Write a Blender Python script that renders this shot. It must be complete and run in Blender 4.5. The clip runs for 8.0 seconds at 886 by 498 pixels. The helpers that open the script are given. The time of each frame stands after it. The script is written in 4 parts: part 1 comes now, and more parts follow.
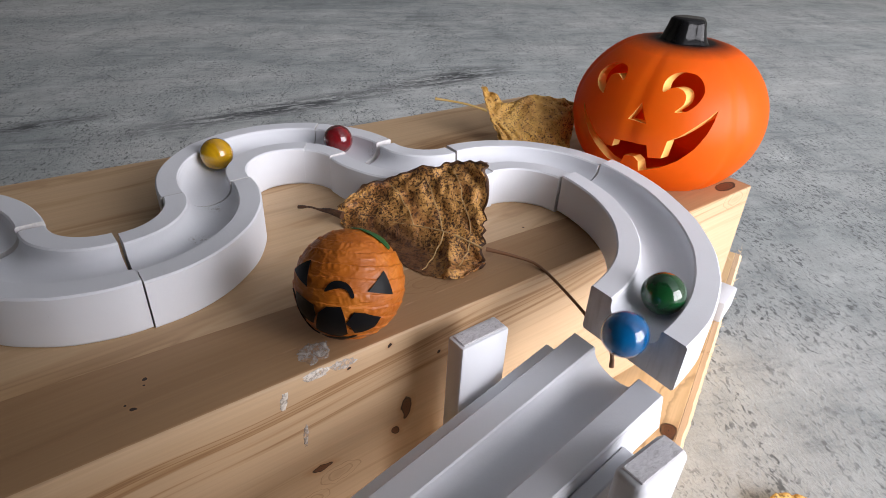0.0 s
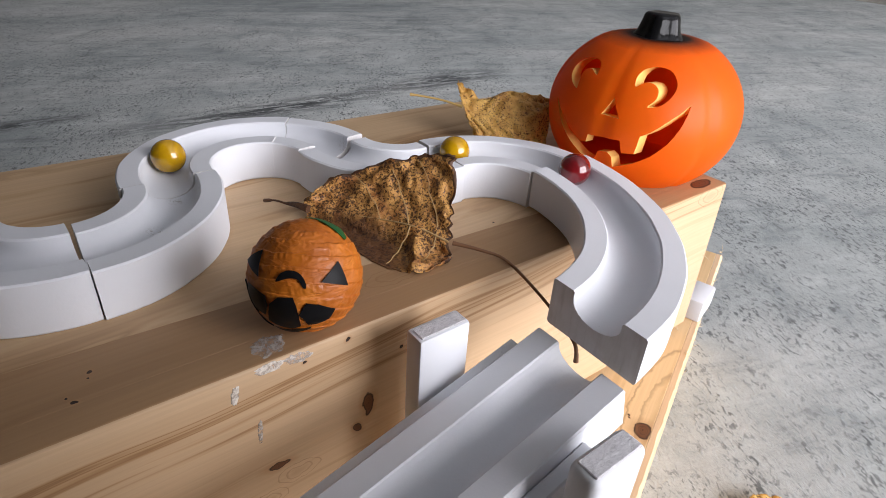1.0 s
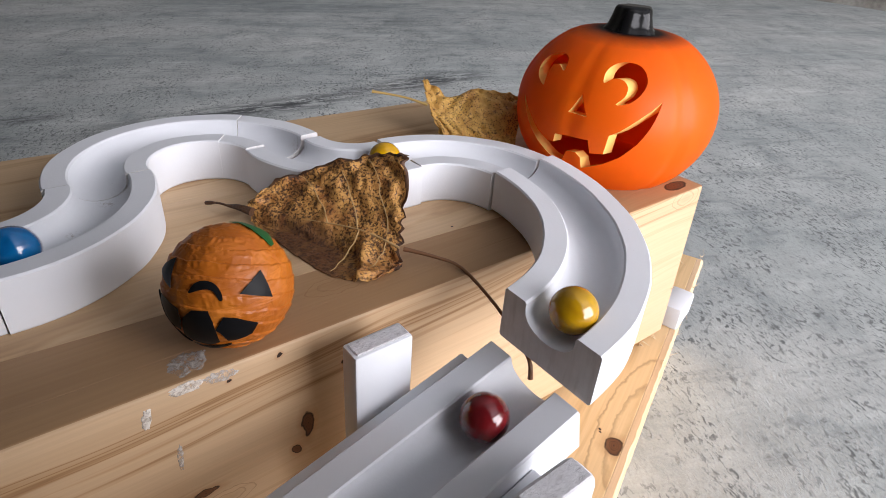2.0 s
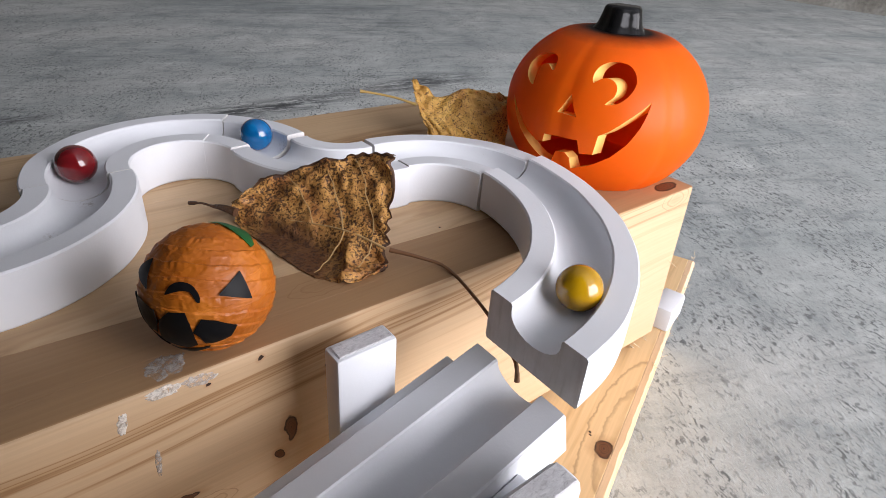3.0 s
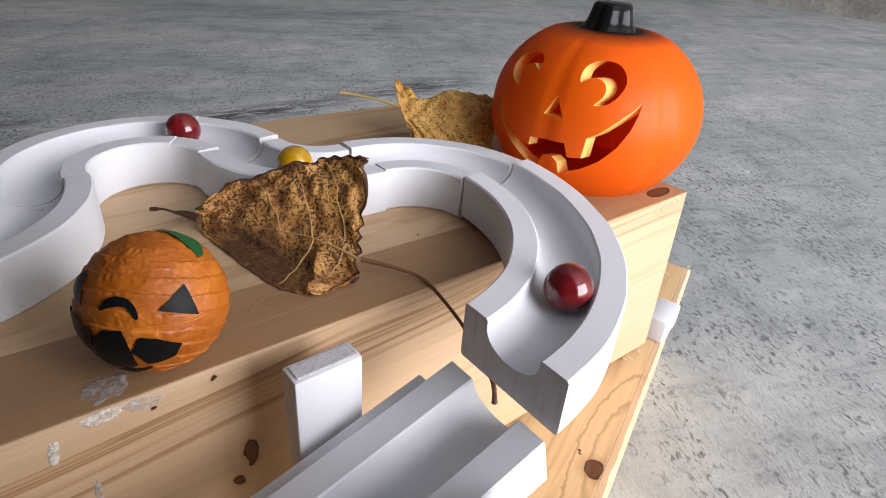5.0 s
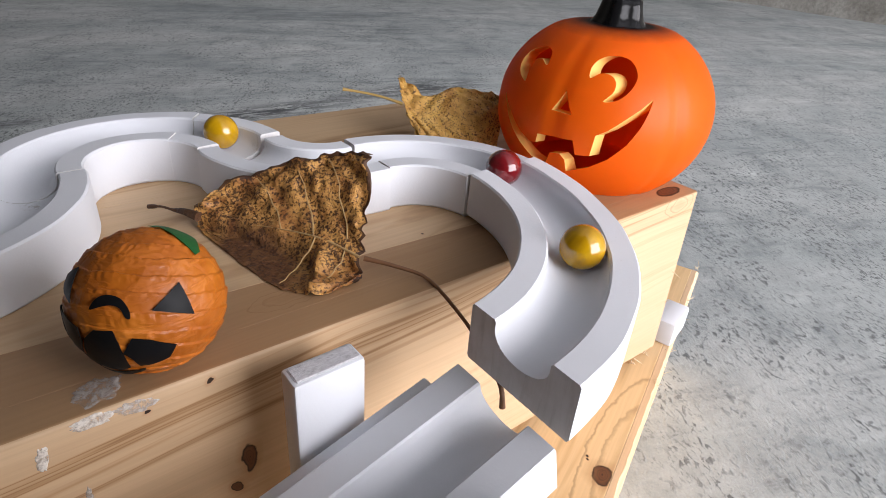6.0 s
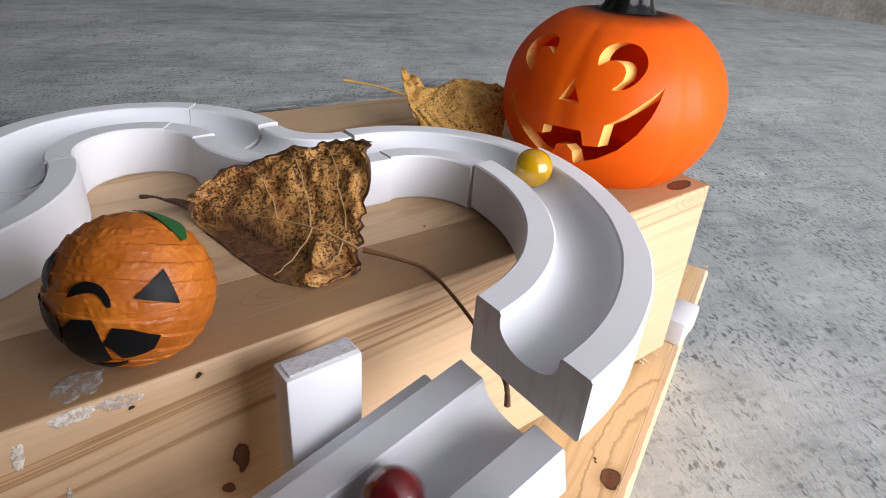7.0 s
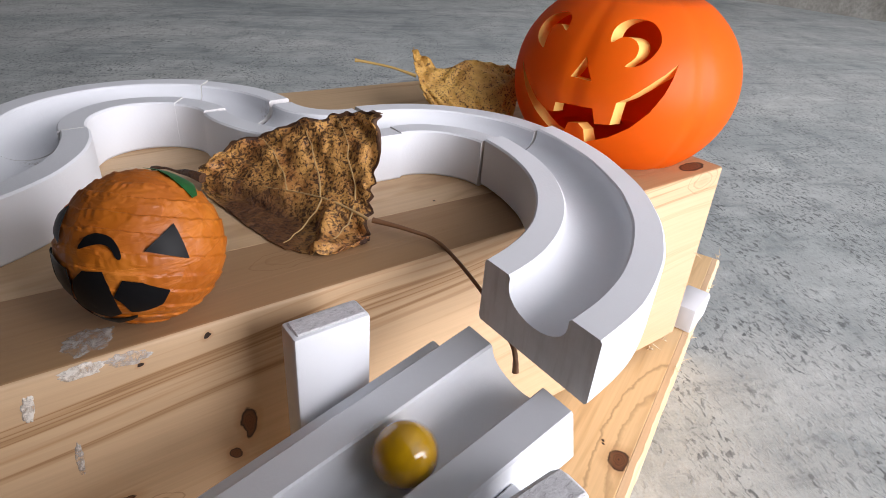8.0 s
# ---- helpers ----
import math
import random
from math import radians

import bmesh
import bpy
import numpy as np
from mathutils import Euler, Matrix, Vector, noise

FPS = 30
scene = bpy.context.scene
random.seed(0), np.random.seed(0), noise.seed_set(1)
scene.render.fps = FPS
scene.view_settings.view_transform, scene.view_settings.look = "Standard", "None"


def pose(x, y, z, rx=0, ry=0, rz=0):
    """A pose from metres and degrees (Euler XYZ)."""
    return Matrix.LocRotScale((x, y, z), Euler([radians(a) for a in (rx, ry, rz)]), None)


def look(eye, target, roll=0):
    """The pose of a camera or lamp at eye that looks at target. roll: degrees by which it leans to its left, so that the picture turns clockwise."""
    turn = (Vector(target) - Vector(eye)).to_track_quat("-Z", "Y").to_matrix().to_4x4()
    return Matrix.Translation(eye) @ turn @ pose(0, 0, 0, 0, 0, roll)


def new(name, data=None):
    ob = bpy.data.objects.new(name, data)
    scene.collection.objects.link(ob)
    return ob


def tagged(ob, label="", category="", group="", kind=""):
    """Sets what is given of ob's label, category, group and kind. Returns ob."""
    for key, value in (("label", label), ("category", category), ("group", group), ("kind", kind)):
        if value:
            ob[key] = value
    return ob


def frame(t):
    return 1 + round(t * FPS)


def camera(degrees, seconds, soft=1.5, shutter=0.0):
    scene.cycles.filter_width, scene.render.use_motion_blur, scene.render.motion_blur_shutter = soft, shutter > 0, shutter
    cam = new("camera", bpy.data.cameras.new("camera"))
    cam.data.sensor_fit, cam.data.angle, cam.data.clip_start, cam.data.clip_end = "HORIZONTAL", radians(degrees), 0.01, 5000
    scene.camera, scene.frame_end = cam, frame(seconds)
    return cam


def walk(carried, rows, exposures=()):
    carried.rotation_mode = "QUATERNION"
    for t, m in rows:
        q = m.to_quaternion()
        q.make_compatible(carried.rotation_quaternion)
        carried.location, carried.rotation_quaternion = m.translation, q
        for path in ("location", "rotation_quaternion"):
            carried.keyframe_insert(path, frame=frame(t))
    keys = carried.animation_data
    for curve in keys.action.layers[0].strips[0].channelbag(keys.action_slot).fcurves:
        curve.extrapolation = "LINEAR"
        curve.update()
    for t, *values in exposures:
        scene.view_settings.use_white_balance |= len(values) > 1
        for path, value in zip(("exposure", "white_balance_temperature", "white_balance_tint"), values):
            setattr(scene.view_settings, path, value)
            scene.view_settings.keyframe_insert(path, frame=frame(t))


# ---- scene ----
cam = camera(74.8, 8.0, soft=0.6, shutter=0.1)
PATH = [
    (0, (-0.33145, -0.13187, 0.13814), (0.1991, 0.5317, -0.3892), 3.17),
    (0.5, (-0.32587, -0.13249, 0.13654), (0.2092, 0.5306, -0.3869), 3.44),
    (1, (-0.32084, -0.13821, 0.13215), (0.2208, 0.5231, -0.3869), 3.73),
    (1.5, (-0.31201, -0.13393, 0.12936), (0.2353, 0.5246, -0.3872), 3.95),
    (2, (-0.2977, -0.13646, 0.12544), (0.2548, 0.5193, -0.3891), 4.16),
    (3.5, (-0.29342, -0.13639, 0.12327), (0.27, 0.5142, -0.386), 4.57),
    (4, (-0.29378, -0.1339, 0.12232), (0.2711, 0.5172, -0.3847), 4.61),
    (4.5, (-0.28463, -0.13352, 0.12062), (0.2812, 0.519, -0.3833), 4.58),
    (6, (-0.27574, -0.12696, 0.11315), (0.2877, 0.5319, -0.3853), 4.56),
    (6.5, (-0.27576, -0.12852, 0.11361), (0.2854, 0.5337, -0.3829), 4.52),
    (7, (-0.27126, -0.12316, 0.10527), (0.2877, 0.5425, -0.3891), 4.45),
    (7.5, (-0.2685, -0.12709, 0.10155), (0.2859, 0.542, -0.3934), 4.48),
    (8, (-0.2733, -0.12678, 0.09675), (0.2726, 0.5478, -0.4002), 4.58),
]
walk(cam, [(t, look(eye, target, roll)) for t, eye, target, roll in PATH])

# ---- light: daylight through the one wide doorway of the garage ----
FLOOR = -0.199
DOOR_X0, DOOR_X1, DOOR_TOP, FRONT_Y = -1.5, 3.1, 2.9, -3.8
world = bpy.data.worlds.new("sky")
scene.world = world
world.use_nodes = True
sky = world.node_tree.nodes.new("ShaderNodeTexSky")
sky.sky_type, sky.sun_disc = "NISHITA", False
sky.sun_elevation, sky.sun_rotation = radians(35), radians(160)
world.node_tree.links.new(sky.outputs["Color"], world.node_tree.nodes["Background"].inputs["Color"])
world.node_tree.nodes["Background"].inputs["Strength"].default_value = 0.1

lamp = bpy.data.lights.new("doorway_daylight", "AREA")
lamp.shape, lamp.size, lamp.size_y = "RECTANGLE", DOOR_X1 - DOOR_X0, DOOR_TOP - FLOOR
lamp.energy, lamp.color = 475.0, (0.94, 0.918, 0.975)
door_light = new("doorway_daylight", lamp)
door_light.matrix_world = look(((DOOR_X0 + DOOR_X1) / 2, FRONT_Y + 0.02, (DOOR_TOP + FLOOR) / 2), ((DOOR_X0 + DOOR_X1) / 2, 0, (DOOR_TOP + FLOOR) / 2))
scene.view_settings.exposure = 0.0


# ---- materials ----
def material(name, rough=0.6, metal=0.0, color=(0.5, 0.5, 0.5)):
    m = bpy.data.materials.new(name)
    m.use_nodes = True
    b = m.node_tree.nodes["Principled BSDF"]
    b.inputs["Base Color"].default_value = (*color, 1)
    b.inputs["Roughness"].default_value = rough
    b.inputs["Metallic"].default_value = metal
    return m, m.node_tree.nodes, m.node_tree.links, b


def node(nodes, kind, **values):
    n = nodes.new(kind)
    for k, v in values.items():
        n.inputs[k].default_value = v
    return n


def coords(nodes, links, scale=(1, 1, 1), turn=(0, 0, 0), which="Object"):
    c, m = nodes.new("ShaderNodeTexCoord"), nodes.new("ShaderNodeMapping")
    m.inputs["Scale"].default_value, m.inputs["Rotation"].default_value = scale, [radians(a) for a in turn]
    links.new(c.outputs[which], m.inputs["Vector"])
    return m.outputs["Vector"]


def noise_tex(nodes, links, vector, scale, detail=4.0, rough=0.55, distort=0.0):
    n = node(nodes, "ShaderNodeTexNoise", Scale=scale, Detail=detail, Roughness=rough, Distortion=distort)
    links.new(vector, n.inputs["Vector"])
    return n.outputs["Fac"]


def ramp(nodes, links, fac, stops):
    r = nodes.new("ShaderNodeValToRGB")
    while len(r.color_ramp.elements) < len(stops):
        r.color_ramp.elements.new(0.5)
    for e, (p, c) in zip(r.color_ramp.elements, stops):
        e.position, e.color = p, (*c, 1) if len(c) == 3 else c
    links.new(fac, r.inputs["Fac"])
    return r.outputs["Color"]


def grey(v):
    return (v, v, v)


def mix(nodes, links, fac, a, b, mode="MIX"):
    m = nodes.new("ShaderNodeMix")
    m.data_type, m.blend_type = "RGBA", mode
    for socket, value in ((m.inputs[0], fac), (m.inputs[6], a), (m.inputs[7], b)):
        if isinstance(value, (int, float)):
            socket.default_value = value
        elif isinstance(value, tuple):
            socket.default_value = (*value, 1)
        else:
            links.new(value, socket)
    return m.outputs[2]


def bump(nodes, links, b, height, strength, distance):
    n = node(nodes, "ShaderNodeBump", Strength=strength, Distance=distance)
    links.new(height, n.inputs["Height"])
    links.new(n.outputs["Normal"], b.inputs["Normal"])
    return n


def spot(nodes, links, vector, place, scale):
    """Distance from a place, in units in which the spot has radius 1."""
    s = nodes.new("ShaderNodeVectorMath")
    s.operation, s.inputs[1].default_value = "SUBTRACT", place
    links.new(vector, s.inputs[0])
    k = nodes.new("ShaderNodeVectorMath")
    k.operation, k.inputs[1].default_value = "MULTIPLY", scale
    links.new(s.outputs[0], k.inputs[0])
    d = nodes.new("ShaderNodeVectorMath")
    d.operation = "LENGTH"
    links.new(k.outputs[0], d.inputs[0])
    return d.outputs["Value"]


def pine(name, knots=(), tint=(1, 1, 1), seed=0.0, grain=0.8, slant=0.0, band_at=None, swirls=()):
    """Planed pine, grain along x. knots: (place, half sizes along x, y, z)."""
    m, n, l, b = material(name, 0.5)
    c = n.new("ShaderNodeTexCoord").outputs["Object"]
    wob = node(n, "ShaderNodeTexNoise", Scale=9.0, Detail=2.0)
    mp = n.new("ShaderNodeMapping")
    mp.inputs["Scale"].default_value, mp.inputs["Location"].default_value = (0.5, 1.6, 1.6), (seed, seed * 0.7, seed * 1.3)
    l.new(c, mp.inputs["Vector"])
    l.new(mp.outputs["Vector"], wob.inputs["Vector"])
    shift = n.new("ShaderNodeVectorMath")
    shift.operation, shift.inputs[3].default_value = "SCALE", 0.030
    l.new(wob.outputs["Color"], shift.inputs[0])
    add = n.new("ShaderNodeVectorMath")
    l.new(c, add.inputs[0])
    l.new(shift.outputs[0], add.inputs[1])
    fray = node(n, "ShaderNodeTexNoise", Scale=160.0, Detail=3.0)
    l.new(c, fray.inputs["Vector"])
    fs = n.new("ShaderNodeVectorMath")
    fs.operation, fs.inputs[3].default_value = "SCALE", 0.0042
    l.new(fray.outputs["Color"], fs.inputs[0])
    knotty = n.new("ShaderNodeVectorMath")
    l.new(c, knotty.inputs[0])
    l.new(fs.outputs[0], knotty.inputs[1])
    tilted = n.new("ShaderNodeMapping")
    tilted.inputs["Rotation"].default_value = (0, radians(slant), 0)
    l.new(add.outputs[0], tilted.inputs["Vector"])
    st = n.new("ShaderNodeMapping")
    st.inputs["Scale"].default_value = (1.6, 60, 200)
    l.new(tilted.outputs["Vector"], st.inputs["Vector"])
    band = n.new("ShaderNodeMapping")
    band.inputs["Scale"].default_value, band.inputs["Location"].default_value = (1.5, 26, 26), (seed, seed, seed)
    l.new(c, band.inputs["Vector"])
    rings = noise_tex(n, l, st.outputs["Vector"], 1.6, 2.0, 0.5)
    fine = n.new("ShaderNodeMapping")
    fine.inputs["Scale"].default_value = (14, 620, 620)
    l.new(c, fine.inputs["Vector"])
    pores = noise_tex(n, l, fine.outputs["Vector"], 1.0, 3.0, 0.6)
    tone = noise_tex(n, l, mp.outputs["Vector"], 14.0, 3.0)
    light, mid, dark = [tuple(a * t for a, t in zip(k, tint)) for k in ((0.565, 0.395, 0.232), (0.44, 0.275, 0.138), (0.26, 0.135, 0.055))]
    gate = noise_tex(n, l, band.outputs["Vector"], 1.0, 2.0)
    if band_at:
        near = spot(n, l, tilted.outputs["Vector"], (0, 0, band_at[0]), (0, 0, 1 / band_at[1]))
        gate = ramp(n, l, near, [(0.55, grey(0.66)), (1.0, grey(0.44))])
    lines = ramp(n, l, rings, [(0.42, light), (0.53, light), (0.60, mid), (0.66, dark), (0.70, mid), (0.80, light)])
    col = mix(n, l, ramp(n, l, gate, [(0.42, grey(0.15)), (0.62, grey(grain))]), light, lines)
    if band_at:
        col = mix(n, l, ramp(n, l, near, [(0.6, grey(0.5)), (1.0, grey(0.0))]), col, tuple(k * 0.95 for k in mid))
        col = mix(n, l, ramp(n, l, near, [(0.6, grey(0.55)), (1.0, grey(0.0))]), col, lines)
    col = mix(n, l, 0.28, col, ramp(n, l, pores, [(0.3, grey(0.62)), (0.7, grey(1.0))]), "MULTIPLY")
    col = mix(n, l, 0.35, col, ramp(n, l, tone, [(0.3, (0.80, 0.72, 0.62)), (0.7, grey(1.0))]), "MULTIPLY")
    for place, half in knots:
        d = spot(n, l, knotty.outputs[0], tuple(p + 0.0021 for p in place), tuple(1 / h for h in half))
        d2 = n.new("ShaderNodeMath")
        d2.operation, d2.inputs[1].default_value = "DIVIDE", 4.0
        l.new(d, d2.inputs[0])
        big = half[0] > 0.0018
        core = ramp(n, l, d2.outputs[0], [(0.225, grey(1.0)), (0.262, grey(0.0))])
        halo = ramp(n, l, d2.outputs[0], [(0.24, grey(0.5)), (0.5, grey(0.0))])
        red, black = (0.145, 0.052, 0.020), (0.026, 0.012, 0.007)
        inner = ramp(n, l, d2.outputs[0], [(0.0, black), (0.03, red), (0.075, (0.11, 0.04, 0.016)), (0.09, red), (0.125, (0.09, 0.034, 0.014)), (0.14, red), (0.185, (0.10, 0.038, 0.016)), (0.225, black)]) if big else black
        col = mix(n, l, halo, col, (0.42, 0.22, 0.10))
        col = mix(n, l, core, col, inner)
    for place, half in swirls:
        d = spot(n, l, knotty.outputs[0], tuple(p + 0.0021 for p in place), tuple(1 / h for h in half))
        d3 = n.new("ShaderNodeMath")
        d3.operation, d3.inputs[1].default_value = "MULTIPLY", 0.5
        l.new(d, d3.inputs[0])
        lines = ramp(n, l, d3.outputs[0], [(0.10, grey(0.15)), (0.22, grey(0.0)), (0.27, grey(0.45)), (0.285, grey(0.0)), (0.41, grey(0.0)), (0.435, grey(0.55)), (0.45, grey(0.0)), (0.58, grey(0.0))])
        col = mix(n, l, lines, col, (0.22, 0.115, 0.05))
    l.new(col, b.inputs["Base Color"])
    bump(n, l, b, pores, 0.25, 0.0004)
    b.inputs["Specular IOR Level"].default_value = 0.35
    return m


def painted(name, tone=0.72, scrapes=()):
    """Matt white paint on sawn wood, with brush drag and small dirt specks."""
    m, n, l, b = material(name, 0.62)
    v = coords(n, l)
    soft = noise_tex(n, l, v, 40, 4)
    dirt = noise_tex(n, l, v, 420, 3, 0.6)
    col = ramp(n, l, soft, [(0.3, (tone * 0.935, tone * 0.955, tone * 1.0)), (0.7, (tone * 0.97, tone * 0.99, tone * 1.04))])
    specks = ramp(n, l, dirt, [(0.735, grey(0.0)), (0.78, grey(0.45))])
    col = mix(n, l, specks, col, (0.42, 0.40, 0.37))
    if scrapes:
        torn = noise_tex(n, l, coords(n, l, (1, 1, 0.35)), 900, 5, 0.65, 0.4)
        for place, half in scrapes:
            near = ramp(n, l, spot(n, l, v, place, tuple(1 / h for h in half)), [(0.35, grey(1.0)), (1.0, grey(0.0))])
            col = mix(n, l, mix(n, l, 1.0, near, ramp(n, l, torn, [(0.50, grey(0.0)), (0.60, grey(0.75))]), "MULTIPLY"), col, (0.36, 0.33, 0.31))
    l.new(col, b.inputs["Base Color"])
    grain = noise_tex(n, l, v, 900, 3, 0.6)
    bump(n, l, b, grain, 0.10, 0.0005)
    b.inputs["Specular IOR Level"].default_value = 0.3
    return m


def thin_paint(name):
    """White paint soaked into sawn wood, the grain showing through."""
    m, n, l, b = material(name, 0.75)
    v = coords(n, l, (420, 420, 60))
    fibre = noise_tex(n, l, v, 1.0, 4, 0.6, 0.3)
    worn = noise_tex(n, l, coords(n, l), 90, 4, 0.6)
    col = ramp(n, l, fibre, [(0.30, (0.61, 0.595, 0.59)), (0.50, (0.70, 0.69, 0.69)), (0.75, (0.74, 0.73, 0.74))])
    col = mix(n, l, 0.5, col, ramp(n, l, worn, [(0.35, (0.86, 0.84, 0.81)), (0.65, grey(1.05))]), "MULTIPLY")
    l.new(col, b.inputs["Base Color"])
    bump(n, l, b, fibre, 0.35, 0.0006)
    b.inputs["Specular IOR Level"].default_value = 0.2
    return m


def stretched(nodes, links, angle, along, across):
    """Object coordinates drawn out along a direction on the ground."""
    m = nodes.new("ShaderNodeMapping")
    m.vector_type = "TEXTURE"
    m.inputs["Rotation"].default_value, m.inputs["Scale"].default_value = (0, 0, radians(angle)), (along, across, 1)
    links.new(nodes.new("ShaderNodeTexCoord").outputs["Object"], m.inputs["Vector"])
    return m.outputs["Vector"]


def trowelled(name, tone, scuffs):
    """Trowelled concrete: smooth grey skin, torn open in patches into short pits that follow the trowel."""
    m, n, l, b = material(name, 0.62)
    v0 = coords(n, l)
    cloud = noise_tex(n, l, stretched(n, l, -18, 1.7, 0.8), 2.3, 6, 0.6, 0.6)
    wash = noise_tex(n, l, stretched(n, l, 40, 1.3, 0.9), 14, 7, 0.66, 0.4)
    sweep = noise_tex(n, l, stretched(n, l, -20, 4.2, 0.8), 26, 7, 0.68, 0.5)
    small = noise_tex(n, l, v0, 620, 4, 0.7)
    col = ramp(n, l, cloud, [(0.30, (tone * 0.50, tone * 0.56, tone * 0.57)), (0.45, (tone * 0.84, tone * 0.90, tone * 0.89)), (0.57, (tone * 1.0, tone * 1.04, tone * 1.02)), (0.70, (tone * 1.24, tone * 1.27, tone * 1.22))])
    col = mix(n, l, 0.75, col, ramp(n, l, wash, [(0.30, (0.52, 0.56, 0.58)), (0.45, grey(0.92)), (0.58, grey(1.04)), (0.72, (1.28, 1.27, 1.24))]), "MULTIPLY")
    col = mix(n, l, 0.7, col, ramp(n, l, sweep, [(0.30, (0.42, 0.45, 0.47)), (0.43, grey(0.90)), (0.58, grey(1.02)), (0.70, grey(1.28))]), "MULTIPLY")
    torn = noise_tex(n, l, stretched(n, l, 60, 1.5, 0.8), 13, 8, 0.72, 0.5)
    fine = noise_tex(n, l, stretched(n, l, 70, 1.7, 0.85), 400, 4, 0.6, 0.4)
    short = noise_tex(n, l, stretched(n, l, 62, 1.6, 0.9), 190, 5, 0.62, 0.5)
    deep = noise_tex(n, l, stretched(n, l, 20, 1.7, 0.9), 85, 6, 0.62, 0.5)
    dark = (tone * 0.27, tone * 0.29, tone * 0.29)
    for pit, lo, hi, g0, g1, most in ((fine, 0.560, 0.61, 0.42, 0.55, 0.75), (short, 0.565, 0.60, 0.38, 0.54, 0.95), (deep, 0.635, 0.665, 0.30, 0.55, 0.8)):
        on = mix(n, l, 1.0, ramp(n, l, pit, [(lo, grey(0.0)), (hi, grey(1.0))]), ramp(n, l, torn, [(g0, grey(0.06)), (g1, grey(most))]), "MULTIPLY")
        col = mix(n, l, on, col, dark)
    rim = mix(n, l, 1.0, ramp(n, l, short, [(0.35, grey(0.0)), (0.40, grey(0.5)), (0.44, grey(0.0))]), ramp(n, l, torn, [(0.46, grey(0.0)), (0.60, grey(0.8))]), "MULTIPLY")
    col = mix(n, l, rim, col, (tone * 1.25, tone * 1.26, tone * 1.22))
    streak = noise_tex(n, l, stretched(n, l, -6, 2.6, 0.6), 46, 8, 0.74, 0.8)
    for place, half in scuffs:
        d = spot(n, l, v0, place, tuple(1 / h for h in half))
        on = mix(n, l, 1.0, ramp(n, l, d, [(0.25, grey(1.0)), (1.0, grey(0.0))]), ramp(n, l, streak, [(0.43, grey(0.0)), (0.52, grey(0.95))]), "MULTIPLY")
        col = mix(n, l, on, col, (tone * 0.11, tone * 0.12, tone * 0.13))
    col = mix(n, l, 0.4, col, ramp(n, l, small, [(0.3, grey(0.70)), (0.7, grey(1.16))]), "MULTIPLY")
    l.new(col, b.inputs["Base Color"])
    bump(n, l, b, mix(n, l, 0.6, wash, mix(n, l, 0.5, short, fine)), 0.6, 0.004)
    return m


def rough_wall(name, tone):
    """Bare rendered wall."""
    m, n, l, b = material(name, 0.85)
    v = coords(n, l)
    big = noise_tex(n, l, v, 3.0, 7, 0.65, 0.4)
    grit = noise_tex(n, l, v, 60, 6, 0.7)
    col = ramp(n, l, big, [(0.32, (tone * 0.62, tone * 0.58, tone * 0.50)), (0.5, (tone, tone * 0.96, tone * 0.86)), (0.7, (tone * 1.3, tone * 1.26, tone * 1.16))])
    col = mix(n, l, 0.6, col, ramp(n, l, grit, [(0.35, grey(0.55)), (0.6, grey(1.1))]), "MULTIPLY")
    l.new(col, b.inputs["Base Color"])
    bump(n, l, b, grit, 0.6, 0.01)
    return m


def dry_leaf(name, light, mid, dark, spots, dark_patch=None):
    m, n, l, b = material(name, 0.6)
    v = coords(n, l)
    patch = noise_tex(n, l, v, 70, 5, 0.6, 0.5)
    fine = noise_tex(n, l, v, 950, 4, 0.65, 0.3)
    wide = noise_tex(n, l, v, 38, 3, 0.55)
    lean = n.new("ShaderNodeMath")
    lean.operation, lean.inputs[1].default_value = "MULTIPLY_ADD", 0.30
    l.new(wide, lean.inputs[0])
    l.new(fine, lean.inputs[2])
    less = n.new("ShaderNodeMath")
    less.operation, less.inputs[1].default_value = "SUBTRACT", 0.15
    l.new(lean.outputs[0], less.inputs[0])
    speck = less.outputs[0]
    big = noise_tex(n, l, v, 420, 3, 0.6, 0.6)
    col = ramp(n, l, patch, [(0.36, mid), (0.55, light), (0.76, mid)])
    # dark reddish brown inside an ellipsoid, fading out at its edge
    if dark_patch:
        d = spot(n, l, v, dark_patch[0], tuple(1 / h for h in dark_patch[1]))
        col = mix(n, l, ramp(n, l, d, [(0.50, grey(0.9)), (1.0, grey(0.0))]), col, (0.105, 0.040, 0.016))
    col = mix(n, l, ramp(n, l, speck, [(0.62 - spots, grey(0.0)), (0.70 - spots, grey(0.92))]), col, dark)
    col = mix(n, l, ramp(n, l, big, [(0.66 - spots, grey(0.0)), (0.74 - spots, grey(0.8))]), col, dark)
    l.new(col, b.inputs["Base Color"])
    crease = noise_tex(n, l, v, 180, 4, 0.6)
    bump(n, l, b, crease, 0.85, 0.002)
    return m


